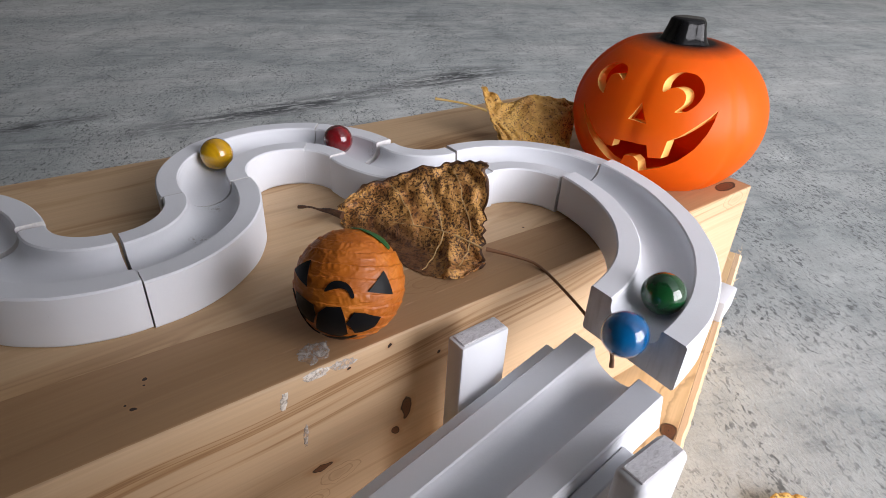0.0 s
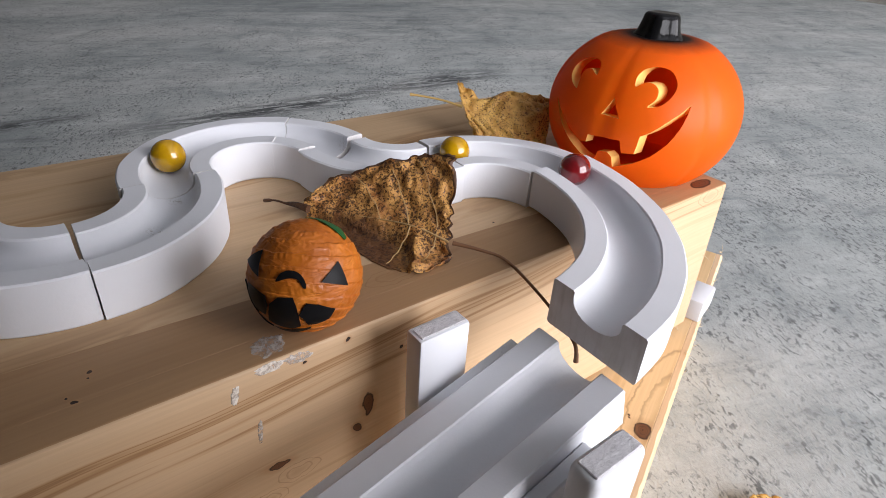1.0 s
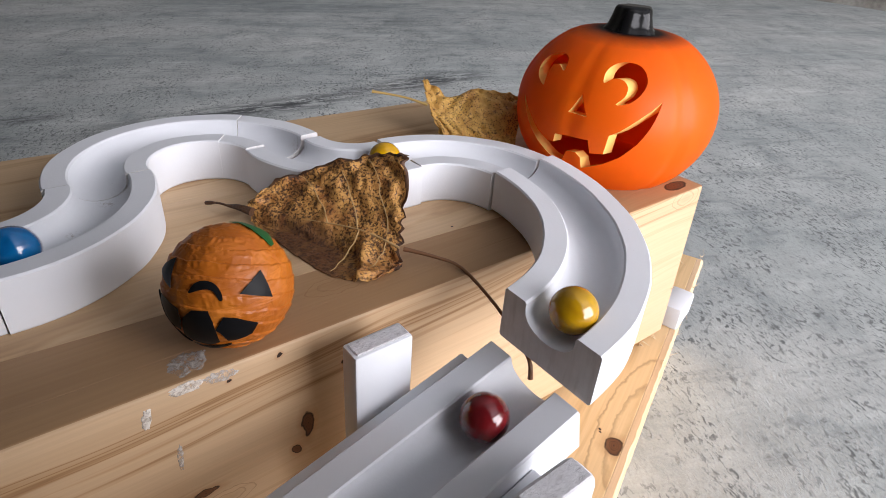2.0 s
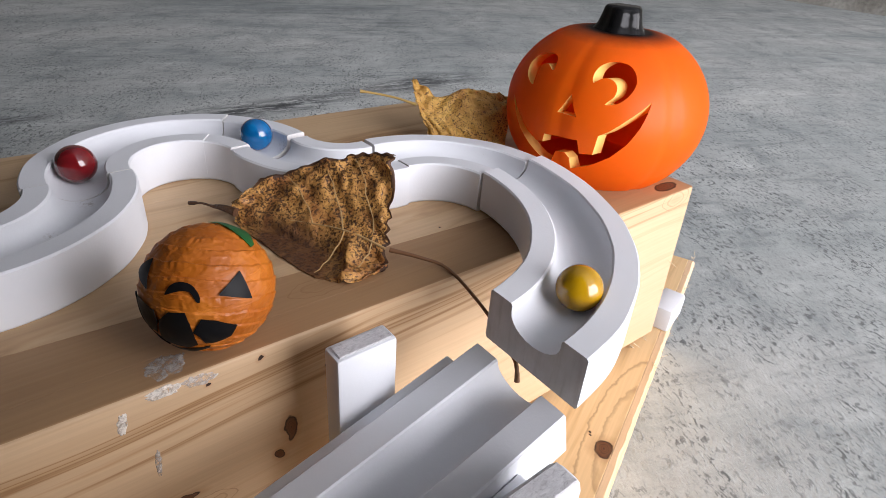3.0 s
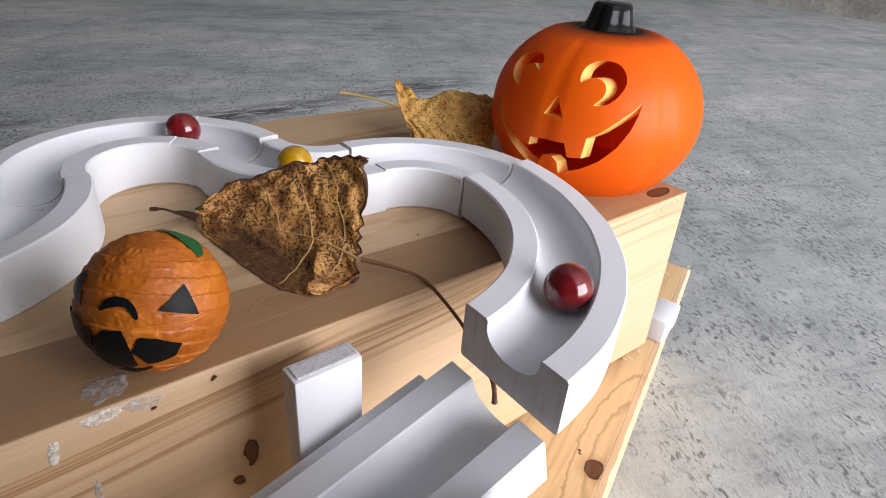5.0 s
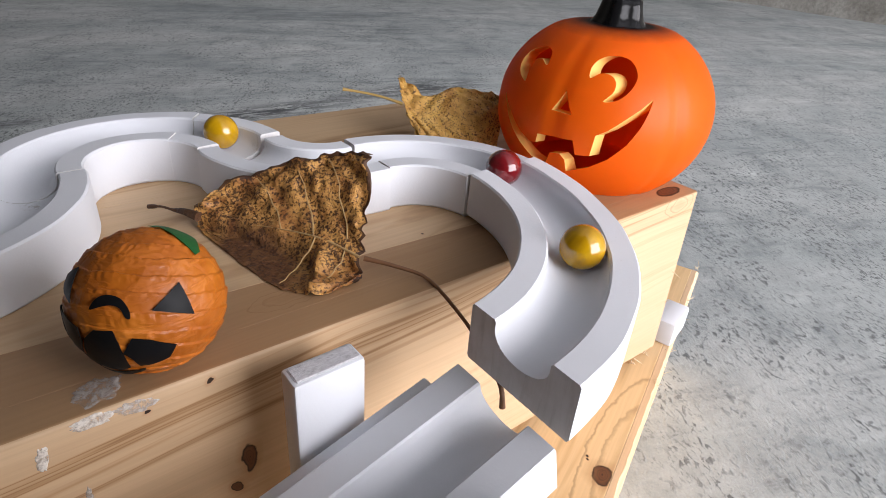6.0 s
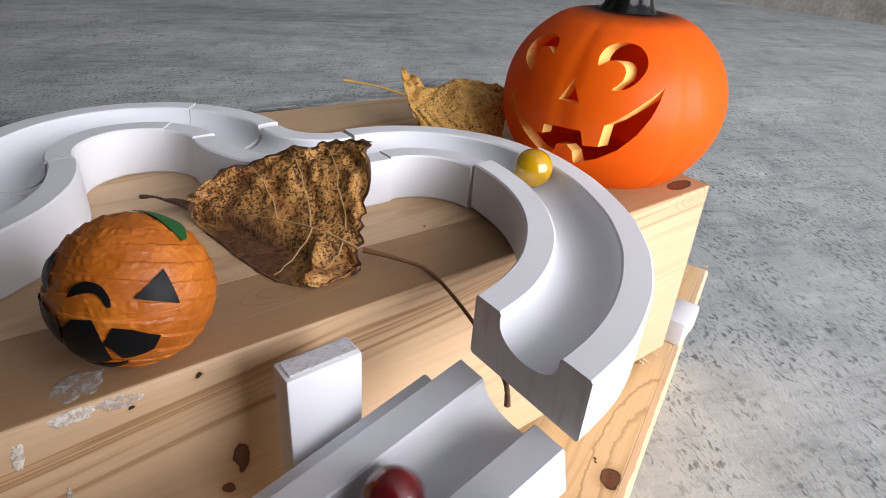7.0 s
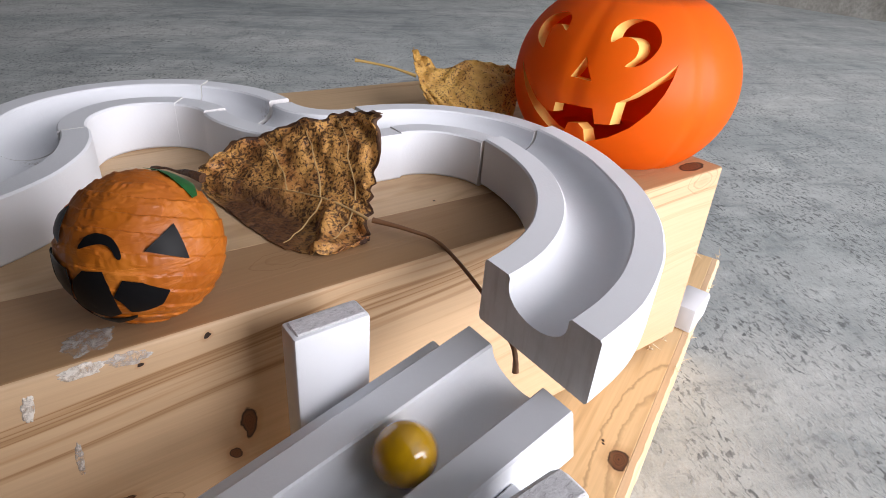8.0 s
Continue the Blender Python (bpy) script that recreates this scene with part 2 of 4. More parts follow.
MAT_TOP = pine("pine_top", [((-0.020, 0.012, 0.0), (0.0045, 0.0028, 0.06)), ((-0.3212, 0.0306, 0), (0.0007, 0.0007, 0.06)), ((-0.3265, 0.0199, 0), (0.0008, 0.0007, 0.06)), ((-0.147, 0.037, 0), (0.0005, 0.0005, 0.06))], (1.06, 1.06, 1.08), 0.0, 1.0)
MAT_STAVE = pine("pine_stave", [((-0.0135, 0.0085, 0), (0.0095, 0.0040, 0.06)), ((-0.3212, 0.0306, 0), (0.0009, 0.0007, 0.06)), ((-0.3265, 0.0199, 0), (0.0010, 0.0008, 0.06)), ((-0.3225, 0.0275, 0), (0.0006, 0.0005, 0.06)), ((-0.3285, 0.0225, 0), (0.0006, 0.0005, 0.06))], (0.66, 0.57, 0.50), 3.3, 0.5, swirls=[((-0.212, 0.0245, 0), (0.016, 0.0060, 0.06))])
MAT_FRONT = pine("pine_front", [((-0.2421, 0.0038, -0.050), (0.0019, 0.06, 0.0022)), ((-0.2375, 0.0037, -0.040), (0.0024, 0.06, 0.0059)), ((-0.2450, 0.0038, -0.0036), (0.0009, 0.06, 0.0011)), ((-0.222, 0.0034, -0.018), (0.0009, 0.06, 0.0008)), ((-0.275, 0.0043, -0.05), (0.0045, 0.06, 0.0017)), ((-0.262, 0.0041, -0.006), (0.0009, 0.06, 0.0007))], (1.06, 1.07, 1.13), 2.3, 1.0, 2.0, (0.0120, 0.0115), swirls=[((-0.014, 0.0, -0.004), (0.014, 0.06, 0.007)), ((-0.268, 0.0041, -0.058), (0.010, 0.06, 0.005)), ((-0.280, 0.0043, -0.066), (0.008, 0.06, 0.005))])
MAT_LOWER = pine("pine_lower", [((-0.2284, 0.0095, 0.089), (0.0058, 0.0050, 0.06)), ((-0.2215, 0.0195, 0.089), (0.0008, 0.0007, 0.06)), ((-0.2232, 0.0185, 0.089), (0.0006, 0.0008, 0.06))], (1.36, 1.36, 1.26), 5.1, 0.7, swirls=[((-0.215, 0.002, 0.094), (0.080, 0.022, 0.06))])
# sawn edge tinted paler, with the light on its face put into the colour
MAT_LIT_EDGE = pine("pine_lit_edge", (), (1.45, 1.50, 1.62), 7.7, 0.35)
MAT_FIBRE = material("wood_fibre", 0.8, 0.0, (0.66, 0.52, 0.34))[0]
MAT_WHITE = painted("white_paint", scrapes=[((-0.172, 0.124, 0.014), (0.012, 0.010, 0.008)), ((-0.106, 0.052, 0.017), (0.010, 0.012, 0.006)), ((-0.284, 0.088, 0.011), (0.005, 0.004, 0.004)), ((-0.270, 0.112, 0.011), (0.004, 0.005, 0.004))])
MAT_THIN = thin_paint("thin_paint_on_end_grain")
MAT_WHITE_CUT, n_, l_, b_ = material("sawn_end_grain", 0.8)
v_ = coords(n_, l_, (1, 2.2, 1), (0, 0, 25))
f_ = noise_tex(n_, l_, v_, 520, 5, 0.7, 0.8)
l_.new(ramp(n_, l_, f_, [(0.28, (0.34, 0.33, 0.34)), (0.42, (0.56, 0.55, 0.57)), (0.60, (0.68, 0.67, 0.69))]), b_.inputs["Base Color"])
bump(n_, l_, b_, f_, 0.5, 0.0012)
MAT_FLOOR = trowelled("trowelled_concrete", 0.465, [((0.05, 0.815, FLOOR), (0.34, 0.05, 1.0)), ((0.44, 0.83, FLOOR), (0.22, 0.06, 1.0)), ((-0.30, 0.915, FLOOR), (0.12, 0.03, 1.0))])
MAT_WALL = rough_wall("rendered_wall", 0.34)
MAT_CEIL = painted("ceiling_paint", 0.45)


# ---- building helpers ----
def part(name, bm, mat, parent=None, label="", smooth=None):
    """Links a bmesh as one mesh object, under a thing or part if one is given."""
    bmesh.ops.recalc_face_normals(bm, faces=bm.faces)
    me = bpy.data.meshes.new(name)
    bm.to_mesh(me)
    bm.free()
    for k in mat if isinstance(mat, (list, tuple)) else [mat]:
        me.materials.append(k)
    if smooth is not None:
        me.shade_smooth()
        if smooth < 180:
            me.set_sharp_from_angle(angle=radians(smooth))
    ob = new(name, me)
    ob.parent = parent
    if label:
        ob["label"] = label
    return ob


def box_mesh(x0, x1, y0, y1, z0, z1, bevel=0.0, segments=2):
    bm = bmesh.new()
    bmesh.ops.create_cube(bm, size=1)
    for v in bm.verts:
        v.co = Vector((x0 + (v.co.x + 0.5) * (x1 - x0), y0 + (v.co.y + 0.5) * (y1 - y0), z0 + (v.co.z + 0.5) * (z1 - z0)))
    if bevel:
        bmesh.ops.bevel(bm, geom=bm.edges[:], offset=bevel, segments=segments, affect="EDGES", profile=0.5)
    return bm


def thing(name, label, category, m=None, group="", kind=""):
    ob = new(name)
    ob.empty_display_size = 0.02
    if m is not None:
        ob.matrix_basis = m
    return tagged(ob, label, category, group, kind)


def tube(points, radii, sides=8):
    """A tapered tube through the points."""
    bm = bmesh.new()
    rings = []
    for i, p in enumerate(points):
        way = (points[min(i + 1, len(points) - 1)] - points[max(i - 1, 0)]).normalized()
        u = way.cross(Vector((0.13, 0.2, 0.97))).normalized()
        w = way.cross(u)
        rings.append([bm.verts.new(p + radii[i] * (math.cos(a) * u + math.sin(a) * w)) for a in [k * math.tau / sides for k in range(sides)]])
    for a, b in zip(rings, rings[1:]):
        for k in range(sides):
            bm.faces.new((a[k], a[(k + 1) % sides], b[(k + 1) % sides], b[k]))
    bm.faces.new(rings[0])
    bm.faces.new(rings[-1])
    return bm


def catmull(ps, t):
    """Smooth curve through the points ps, t from 0 to 1."""
    f = t * (len(ps) - 1)
    i = min(int(f), len(ps) - 2)
    f -= i
    a, b, c, d = ps[max(i - 1, 0)], ps[i], ps[i + 1], ps[min(i + 2, len(ps) - 1)]
    return 0.5 * ((2 * b) + (c - a) * f + (2 * a - 5 * b + 4 * c - d) * f * f + (3 * b - a - 3 * c + d) * f ** 3)


# ---- the garage ----
X0, X1, BACK_Y, TOP = -2.4, 3.25, 6.0, 3.2


def structure(name, bm, mat, label):
    return tagged(part(name, bm, mat), label, name.split("_")[0], "", "structure")


structure("floor", box_mesh(X0 - 0.2, X1 + 0.2, FRONT_Y - 0.2, BACK_Y + 0.2, FLOOR - 0.1, FLOOR), MAT_FLOOR, "grey trowelled concrete floor with dark scuffs")
structure("ceiling", box_mesh(X0, X1, FRONT_Y, BACK_Y, TOP, TOP + 0.1), MAT_CEIL, "plain pale ceiling")
structure("wall_east", box_mesh(X1, X1 + 0.2, FRONT_Y, BACK_Y, FLOOR, TOP + 0.1), MAT_WALL, "rough grey concrete wall")
structure("wall_west", box_mesh(X0 - 0.2, X0, FRONT_Y, BACK_Y, FLOOR, TOP + 0.1), MAT_WALL, "rough grey concrete wall")
structure("wall_north", box_mesh(X0 - 0.2, X1 + 0.2, BACK_Y, BACK_Y + 0.2, FLOOR, TOP + 0.1), MAT_WALL, "rough grey concrete wall")
bm = box_mesh(X0 - 0.2, DOOR_X0, FRONT_Y - 0.2, FRONT_Y, FLOOR, TOP + 0.1)
for b2 in (box_mesh(DOOR_X1, X1 + 0.2, FRONT_Y - 0.2, FRONT_Y, FLOOR, TOP + 0.1), box_mesh(DOOR_X0, DOOR_X1, FRONT_Y - 0.2, FRONT_Y, DOOR_TOP, TOP + 0.1)):
    me = bpy.data.meshes.new("tmp")
    b2.to_mesh(me)
    b2.free()
    bm.from_mesh(me)
    bpy.data.meshes.remove(me)
# unseen wall, added to keep doorway light off the left of the box
structure("wall_return", box_mesh(X0, -0.204, -0.42, -0.245, FLOOR, TOP), MAT_WALL, "plain wall added out of view to shade the left of the box")
structure("wall_south", bm, MAT_WALL, "concrete wall with an open doorway")


# ---- the two stacked pine boxes ----
BOX_H = 0.104
LOWER_TOP = 0.110
EDGE_Y = 0.0


def upper_box():
    box = thing("wooden_box", "pale pine box carrying the white marble track", "box")
    # glued staves of the top, a darker one along the front
    def stave(y0, y1, mat, label=""):
        bm = bmesh.new()
        low = [bm.verts.new((x, y, -0.018)) for x, y in ((-0.72, y0[0]), (0.001, y0[1]), (0.001, y1[1]), (-0.72, y1[0]))]
        up = [bm.verts.new(v.co + Vector((0, 0, 0.018))) for v in low]
        bm.faces.new(low[::-1])
        bm.faces.new(up)
        for k in range(4):
            bm.faces.new((low[k], low[(k + 1) % 4], up[(k + 1) % 4], up[k]))
        bmesh.ops.bevel(bm, geom=bm.edges[:], offset=0.00008, segments=1, affect="EDGES")
        part("stave", bm, mat, box, label)

    stave((0.02441, 0.01325), (0.0640, 0.0255), MAT_STAVE, "darker pine stave")
    stave((0.0641, 0.0256), (0.1300, 0.1180), MAT_TOP)
    stave((0.1301, 0.1181), (0.2320, 0.1920), MAT_TOP)
    bm = box_mesh(-0.72, 0.001, EDGE_Y, EDGE_Y + 0.0132, -BOX_H, 0)
    lip = [e for e in bm.edges if all(v.co.y < 0.001 for v in e.verts)]
    bmesh.ops.bevel(bm, geom=lip, offset=0.0014, segments=3, affect="EDGES", profile=0.5)
    bmesh.ops.recalc_face_normals(bm, faces=bm.faces)
    for f in bm.faces:
        f.material_index = 1 if f.normal.z > 0.95 else 0
    for v in bm.verts:
        v.co.y -= 0.0155 * v.co.x
        if v.co.x > -0.1:
            v.co.x -= 0.055 * v.co.z
    part("front_board", bm, [MAT_FRONT, MAT_STAVE], box, "planed pine board with dark knots", 40)
    part("end_board", box_mesh(-0.018, -0.0008, 0.0145, 0.186, -LOWER_TOP, -0.0185, 0.0006, 1), MAT_FRONT, box)
    part("end_board", box_mesh(-0.72, -0.702, 0.026, 0.212, -BOX_H, -0.0185, 0.0006, 1), MAT_FRONT, box)
    part("back_board", box_mesh(-0.70, -0.0185, 0.173, 0.186, -LOWER_TOP, -0.0185, 0.0006, 1), MAT_FRONT, box)
    return box


def rough_strip(x0, x1, y0, y1, z0, z1):
    """A sawn edge whose arris wavers and is chipped."""
    bm = bmesh.new()
    rings = []
    for k in range(161):
        x = x0 + (x1 - x0) * k / 160
        w = 0.0007 * noise.noise(Vector((x * 55, 0, 3))) + 0.0005 * noise.noise(Vector((x * 210, 5, 3)))
        c = 0.0016 + 0.0012 * max(0, noise.noise(Vector((x * 130, 9, 1))))
        rings.append([bm.verts.new((x, y, z)) for y, z in ((y1, z0), (y0 + w, z0), (y0 + w, z1 - c), (y0 + w + c, z1 - 0.0002), (y1, z1 - 0.0003))])
    for a, b in zip(rings, rings[1:]):
        for k in range(5):
            bm.faces.new((a[k], a[(k + 1) % 5], b[(k + 1) % 5], b[k]))
    bm.faces.new(rings[0])
    bm.faces.new(rings[-1])
    return bm


def lower_box():
    box = thing("wooden_box", "pale pine box lying askew under the upper box", "box", pose(0.1245, 0.0372, FLOOR, 0, 0, 21.9))
    h = -LOWER_TOP - FLOOR
    part("top_panel", box_mesh(-0.72, 0, 0.0052, 0.24, h - 0.018, h, 0.0004, 1), MAT_LOWER, box, "pine board with a round brown knot", 40)
    part("edge_strip", rough_strip(-0.72, 0, 0.0, 0.0050, h - 0.018, h), MAT_LIT_EDGE, box, "pale sawn edge of the board", 40)
    part("front_board", box_mesh(-0.72, -0.001, 0.0015, 0.0145, 0, h - 0.0185, 0.0008, 1), MAT_LOWER, box)
    part("end_board", box_mesh(-0.014, -0.001, 0.015, 0.238, 0, h - 0.0185, 0.0008, 1), MAT_LOWER, box)
    part("end_board", box_mesh(-0.719, -0.706, 0.015, 0.238, 0, h - 0.0185, 0.0008, 1), MAT_LOWER, box)
    part("back_board", box_mesh(-0.705, -0.0145, 0.226, 0.238, 0, h - 0.0185, 0.0008, 1), MAT_LOWER, box)
    return box


def splinters(parent, spots, seed):
    """Torn fibres along a sawn edge."""
    rng = random.Random(seed)
    bm = bmesh.new()
    for x, y, z, count in spots:
        for _ in range(count * 2):
            base = Vector((x + rng.uniform(-0.001, 0.0012), y + rng.uniform(0, 0.004), z + rng.uniform(-0.010, 0.010)))
            way = Vector((rng.uniform(0.1, 0.7), rng.uniform(-0.6, 0.2), rng.uniform(-1.2, 0.9))).normalized()
            length, w = rng.uniform(0.003, 0.008), rng.uniform(0.0002, 0.0005)
            u = way.cross(Vector((0, 0.3, 1))).normalized() * w
            t2 = way.cross(u).normalized() * w
            tip = bm.verts.new(base + way * length + Vector((0, 0, rng.uniform(-0.001, 0.001))))
            ring = [bm.verts.new(base + k) for k in (u, t2, -u, -t2)]
            for k in range(4):
                bm.faces.new((ring[k], ring[(k + 1) % 4], tip))
            bm.faces.new(ring)
    return tagged(part("splinters", bm, MAT_FIBRE, parent, "frayed pale wood fibres"), kind="stuff")


splinters(upper_box(), [(0.0, 0.001, -0.045, 7), (0.0, 0.001, -0.060, 9), (0.0, 0.001, -0.080, 12), (0.0, 0.001, -0.098, 12), (-0.012, 0.0, -0.103, 6)], 4)
splinters(lower_box(), [(0.0, 0.002, 0.085, 7), (0.0, 0.012, 0.076, 5)] + [(-0.012 - 0.017 * k, 0.0, 0.0820, 2 + k % 3) for k in range(11)], 9)
bm = box_mesh(-0.014, 0.014, -0.007, 0.008, 0, 0.0165, 0.0016, 2)
tagged(part("spacer_block", bm, MAT_WHITE, None, "", 40), "small white-painted wooden block wedged between the boxes", "block").matrix_basis = pose(0.0335, 0.0075, -LOWER_TOP, 0, 0, 14)


# ---- the curved track ----
HALF, GROOVE, DEPTH, BALL = 0.0199, 0.0101, 0.0096, 0.008
# centre, radius, start and end angle, height of the rim
ARCS = [
    ((-0.3943, 0.1155), 0.0418, 175, 90, 0.0212),
    ((-0.3943, 0.1155), 0.0418, 90, 0, 0.0210),
    ((-0.3140, 0.1135), 0.0385, 180, 273, 0.0206),
    ((-0.3112, 0.1155), 0.0415, 269, 361, 0.0202),
    ((-0.2281, 0.1172), 0.0420, 182, 52, 0.0201),
    ((-0.2285, 0.1184), 0.0414, 52, 5, 0.0197),
    ((-0.1490, 0.1202), 0.0388, 180, 273, 0.0193),
    ((-0.1465, 0.0394), 0.0432, 90, 0, 0.0194),
    ((-0.1906, 0.0371), 0.0880, 1.5, -83.5, 0.0195),
]
LAST_DROP = 0.0315  # the last piece leans out over the edge of the box, so much down for each metre


def section(h):
    """Half-round groove in a square bar, as (across, up)."""
    e = 0.0007
    s = [(-HALF + 0.0007, 0), (-HALF, 0.0009), (-HALF, h - e), (-HALF + e, h), (-GROOVE - e, h), (-GROOVE, h - e), (-GROOVE, h - 0.003)]
    s += [(-GROOVE * math.cos(a), h - 0.003 - (DEPTH - 0.003) * math.sin(a)) for a in [math.pi * k / 12 for k in range(1, 12)]]
    return s + [(-u, z) for u, z in s[6::-1]]


def track_piece(c, r, a0, a1, h, last=False):
    """One sawn and white-painted curve with a ball groove."""
    bm = bmesh.new()
    gap = math.degrees(0.0006 / r)
    sign = 1 if a1 > a0 else -1
    a0, a1 = a0 + sign * gap, a1 - sign * gap
    n = max(16, int(abs(a1 - a0) * r / 0.04))
    rings = []
    for k in range(n + 1):
        a = radians(a0 + (a1 - a0) * k / n)
        out = Vector((math.cos(a), math.sin(a), 0))
        turn = radians(-6 * (k / n) ** 3) if last else 0
        side = Vector((math.cos(a + turn), math.sin(a + turn), 0))
        mid = Vector((c[0], c[1], 0)) + r * out
        ring = [mid + u * side + Vector((0, 0, z)) for u, z in section(h)]
        # hand-sawn: the faces waver by a fraction of a millimetre
        ring = [p + side * 0.00035 * noise.noise(Vector((p.x * 60, p.y * 60, 9 * (j > len(ring) // 2)))) + Vector((0, 0, 0.00012 * noise.noise(p * 70) * (p.z > 0.002))) for j, p in enumerate(ring)]
        rings.append([bm.verts.new(p + Vector((0, 0, LAST_DROP * p.y if last else 0))) for p in ring])
    m = len(rings[0])
    for p, q in zip(rings, rings[1:]):
        for k in range(m):
            bm.faces.new((p[k], p[(k + 1) % m], q[(k + 1) % m], q[k]))
    for ring in (rings[0], rings[-1]):
        f = bm.faces.new(ring)
        f.normal_update()
        f.material_index = 1
        bmesh.ops.triangulate(bm, faces=[f])
    return tagged(part("curved_track", bm, [MAT_WHITE, MAT_THIN], None, "", 32), "white-painted curved wooden track piece with a round groove", "marble track", "curved track pieces")


for k, arc in enumerate(ARCS):
    track_piece(*arc, last=k == len(ARCS) - 1)

# ---- the straight chute on its posts ----
CHUTE = pose(-0.1828, -0.0491, -0.0035, 0, -15.2, 0)
CHUTE_LEN, CHUTE_DEPTH = 0.29, 0.0105


def chute():
    t = thing("straight_track", "white-painted straight wooden chute running down along the box", "marble track")
    bm = bmesh.new()
    w, g, d, e = 0.0200, 0.0096, CHUTE_DEPTH, 0.0006
    s = [(-w, -0.019), (-w, -e), (-w + e, 0), (-g - e, 0), (-g, -e), (-g, -0.003)]
    s += [(-g * math.cos(a), -0.003 - (d - 0.003) * math.sin(a)) for a in [math.pi * k / 12 for k in range(1, 12)]]
    s += [(-u, z) for u, z in s[5::-1]]
    ends = [[bm.verts.new((x, u, z)) for u, z in s] for x in [-CHUTE_LEN * k / 10 for k in range(11)]]
    for p, q in zip(ends, ends[1:]):
        for k in range(len(s)):
            bm.faces.new((p[k], p[(k + 1) % len(s)], q[(k + 1) % len(s)], q[k]))
    for ring in (ends[0], ends[-1]):
        f = bm.faces.new(ring)
        f.normal_update()
        f.material_index = 1
        bmesh.ops.triangulate(bm, faces=[f])
    part("channel", bm, [MAT_WHITE, MAT_THIN], t, "", 32).matrix_basis = CHUTE
    for sy in (1, -1):
        y0, y1 = sorted((sy * 0.0202, sy * 0.0258))
        part("side_rail", box_mesh(-CHUTE_LEN, -0.009 if sy > 0 else -0.020, y0, y1, -0.017, -0.0035 if sy > 0 else -0.0070, 0.0006, 1), MAT_WHITE, t).matrix_basis = CHUTE
    post = part("post", box_mesh(-0.2312, -0.2096, -0.0205, -0.0118, -BOX_H - 0.001, 0.0052, 0.0011, 2), MAT_WHITE, t, "upright white post with a raw sawn top", 40)
    part("end_grain", box_mesh(-0.2300, -0.2106, -0.0194, -0.0130, 0.0050, 0.0056, 0.0004, 1), MAT_WHITE_CUT, post, "grey sawn end grain")
    post = part("post", box_mesh(-0.2230, -0.1990, -0.0895, -0.0790, -BOX_H - 0.001, 0.0010, 0.0030, 3), MAT_WHITE, t, "upright white post with a raw sawn top", 40)
    part("end_grain", box_mesh(-0.2212, -0.2008, -0.0880, -0.0806, 0.0004, 0.0013, 0.0004, 1), MAT_WHITE_CUT, post, "grey sawn end grain")
    return t


chute()


# ---- the plastic pumpkin lantern ----
def plastic(name, color, rough=0.35, glow=0.0):
    m, n, l, b = material(name, rough)
    v = coords(n, l)
    a = noise_tex(n, l, v, 60, 3)
    col = ramp(n, l, a, [(0.3, tuple(k * 0.94 for k in color)), (0.7, color)])
    l.new(col, b.inputs["Base Color"])
    if glow:
        thin = n.new("ShaderNodeBsdfTranslucent")
        l.new(col, thin.inputs["Color"])
        both = n.new("ShaderNodeMixShader")
        both.inputs["Fac"].default_value = glow
        l.new(b.outputs["BSDF"], both.inputs[1])
        l.new(thin.outputs["BSDF"], both.inputs[2])
        l.new(both.outputs["Shader"], n["Material Output"].inputs["Surface"])
    return m, n, l, b, col, v


PUMPKIN_A, PUMPKIN_B, PUMPKIN_Z = 0.0535, 0.0459, 0.0332


def pumpkin_radius(az, z, shrink=0.0):
    k = max(0.0, 1 - ((z - PUMPKIN_Z) / (PUMPKIN_B - shrink)) ** 2)
    r = (PUMPKIN_A - shrink) * math.sqrt(k)
    rib = max(math.exp(-((((az + 2 - 60 * i + 180) % 360) - 180) / 3.4) ** 2) for i in range(6))
    return r * (1 - 0.024 * rib)


def pumpkin_shell(bm, shrink, z0, inner):
    rows, n = [], 120
    zs = [z0] + [PUMPKIN_Z - (PUMPKIN_B - shrink) * math.cos(a) for a in [math.pi * k / 40 for k in range(1, 40)]]
    zs = [z for i, z in enumerate(zs) if i == 0 or z > z0 + 0.0008]
    for z in zs:
        dip = 0.004 * max(0, (z - 0.070) / 0.008) ** 2
        rows.append([bm.verts.new((pumpkin_radius(az, z, shrink) * math.cos(radians(az)), pumpkin_radius(az, z, shrink) * math.sin(radians(az)), z - dip)) for az in [360 * k / n for k in range(n)]])
    faces = []
    for a, b in zip(rows, rows[1:]):
        for k in range(n):
            faces.append(bm.faces.new((a[k], a[(k + 1) % n], b[(k + 1) % n], b[k])))
    faces.append(bm.faces.new(rows[0][::-1]))
    faces.append(bm.faces.new(rows[-1]))
    if inner:
        bmesh.ops.reverse_faces(bm, faces=faces)
        for f in faces:
            f.material_index = 1


PULL = -10


def rounded(ps, k=4):
    """Closed smooth outline through the points."""
    out = []
    n = len(ps)
    for i in range(n):
        a, b, c, d = [Vector(ps[(i + j) % n]) for j in (-1, 0, 1, 2)]
        for m in range(k):
            f = m / k
            out.append(tuple(0.5 * ((2 * b) + (c - a) * f + (2 * a - 5 * b + 4 * c - d) * f * f + (3 * b - a - 3 * c + d) * f ** 3)))
    return out


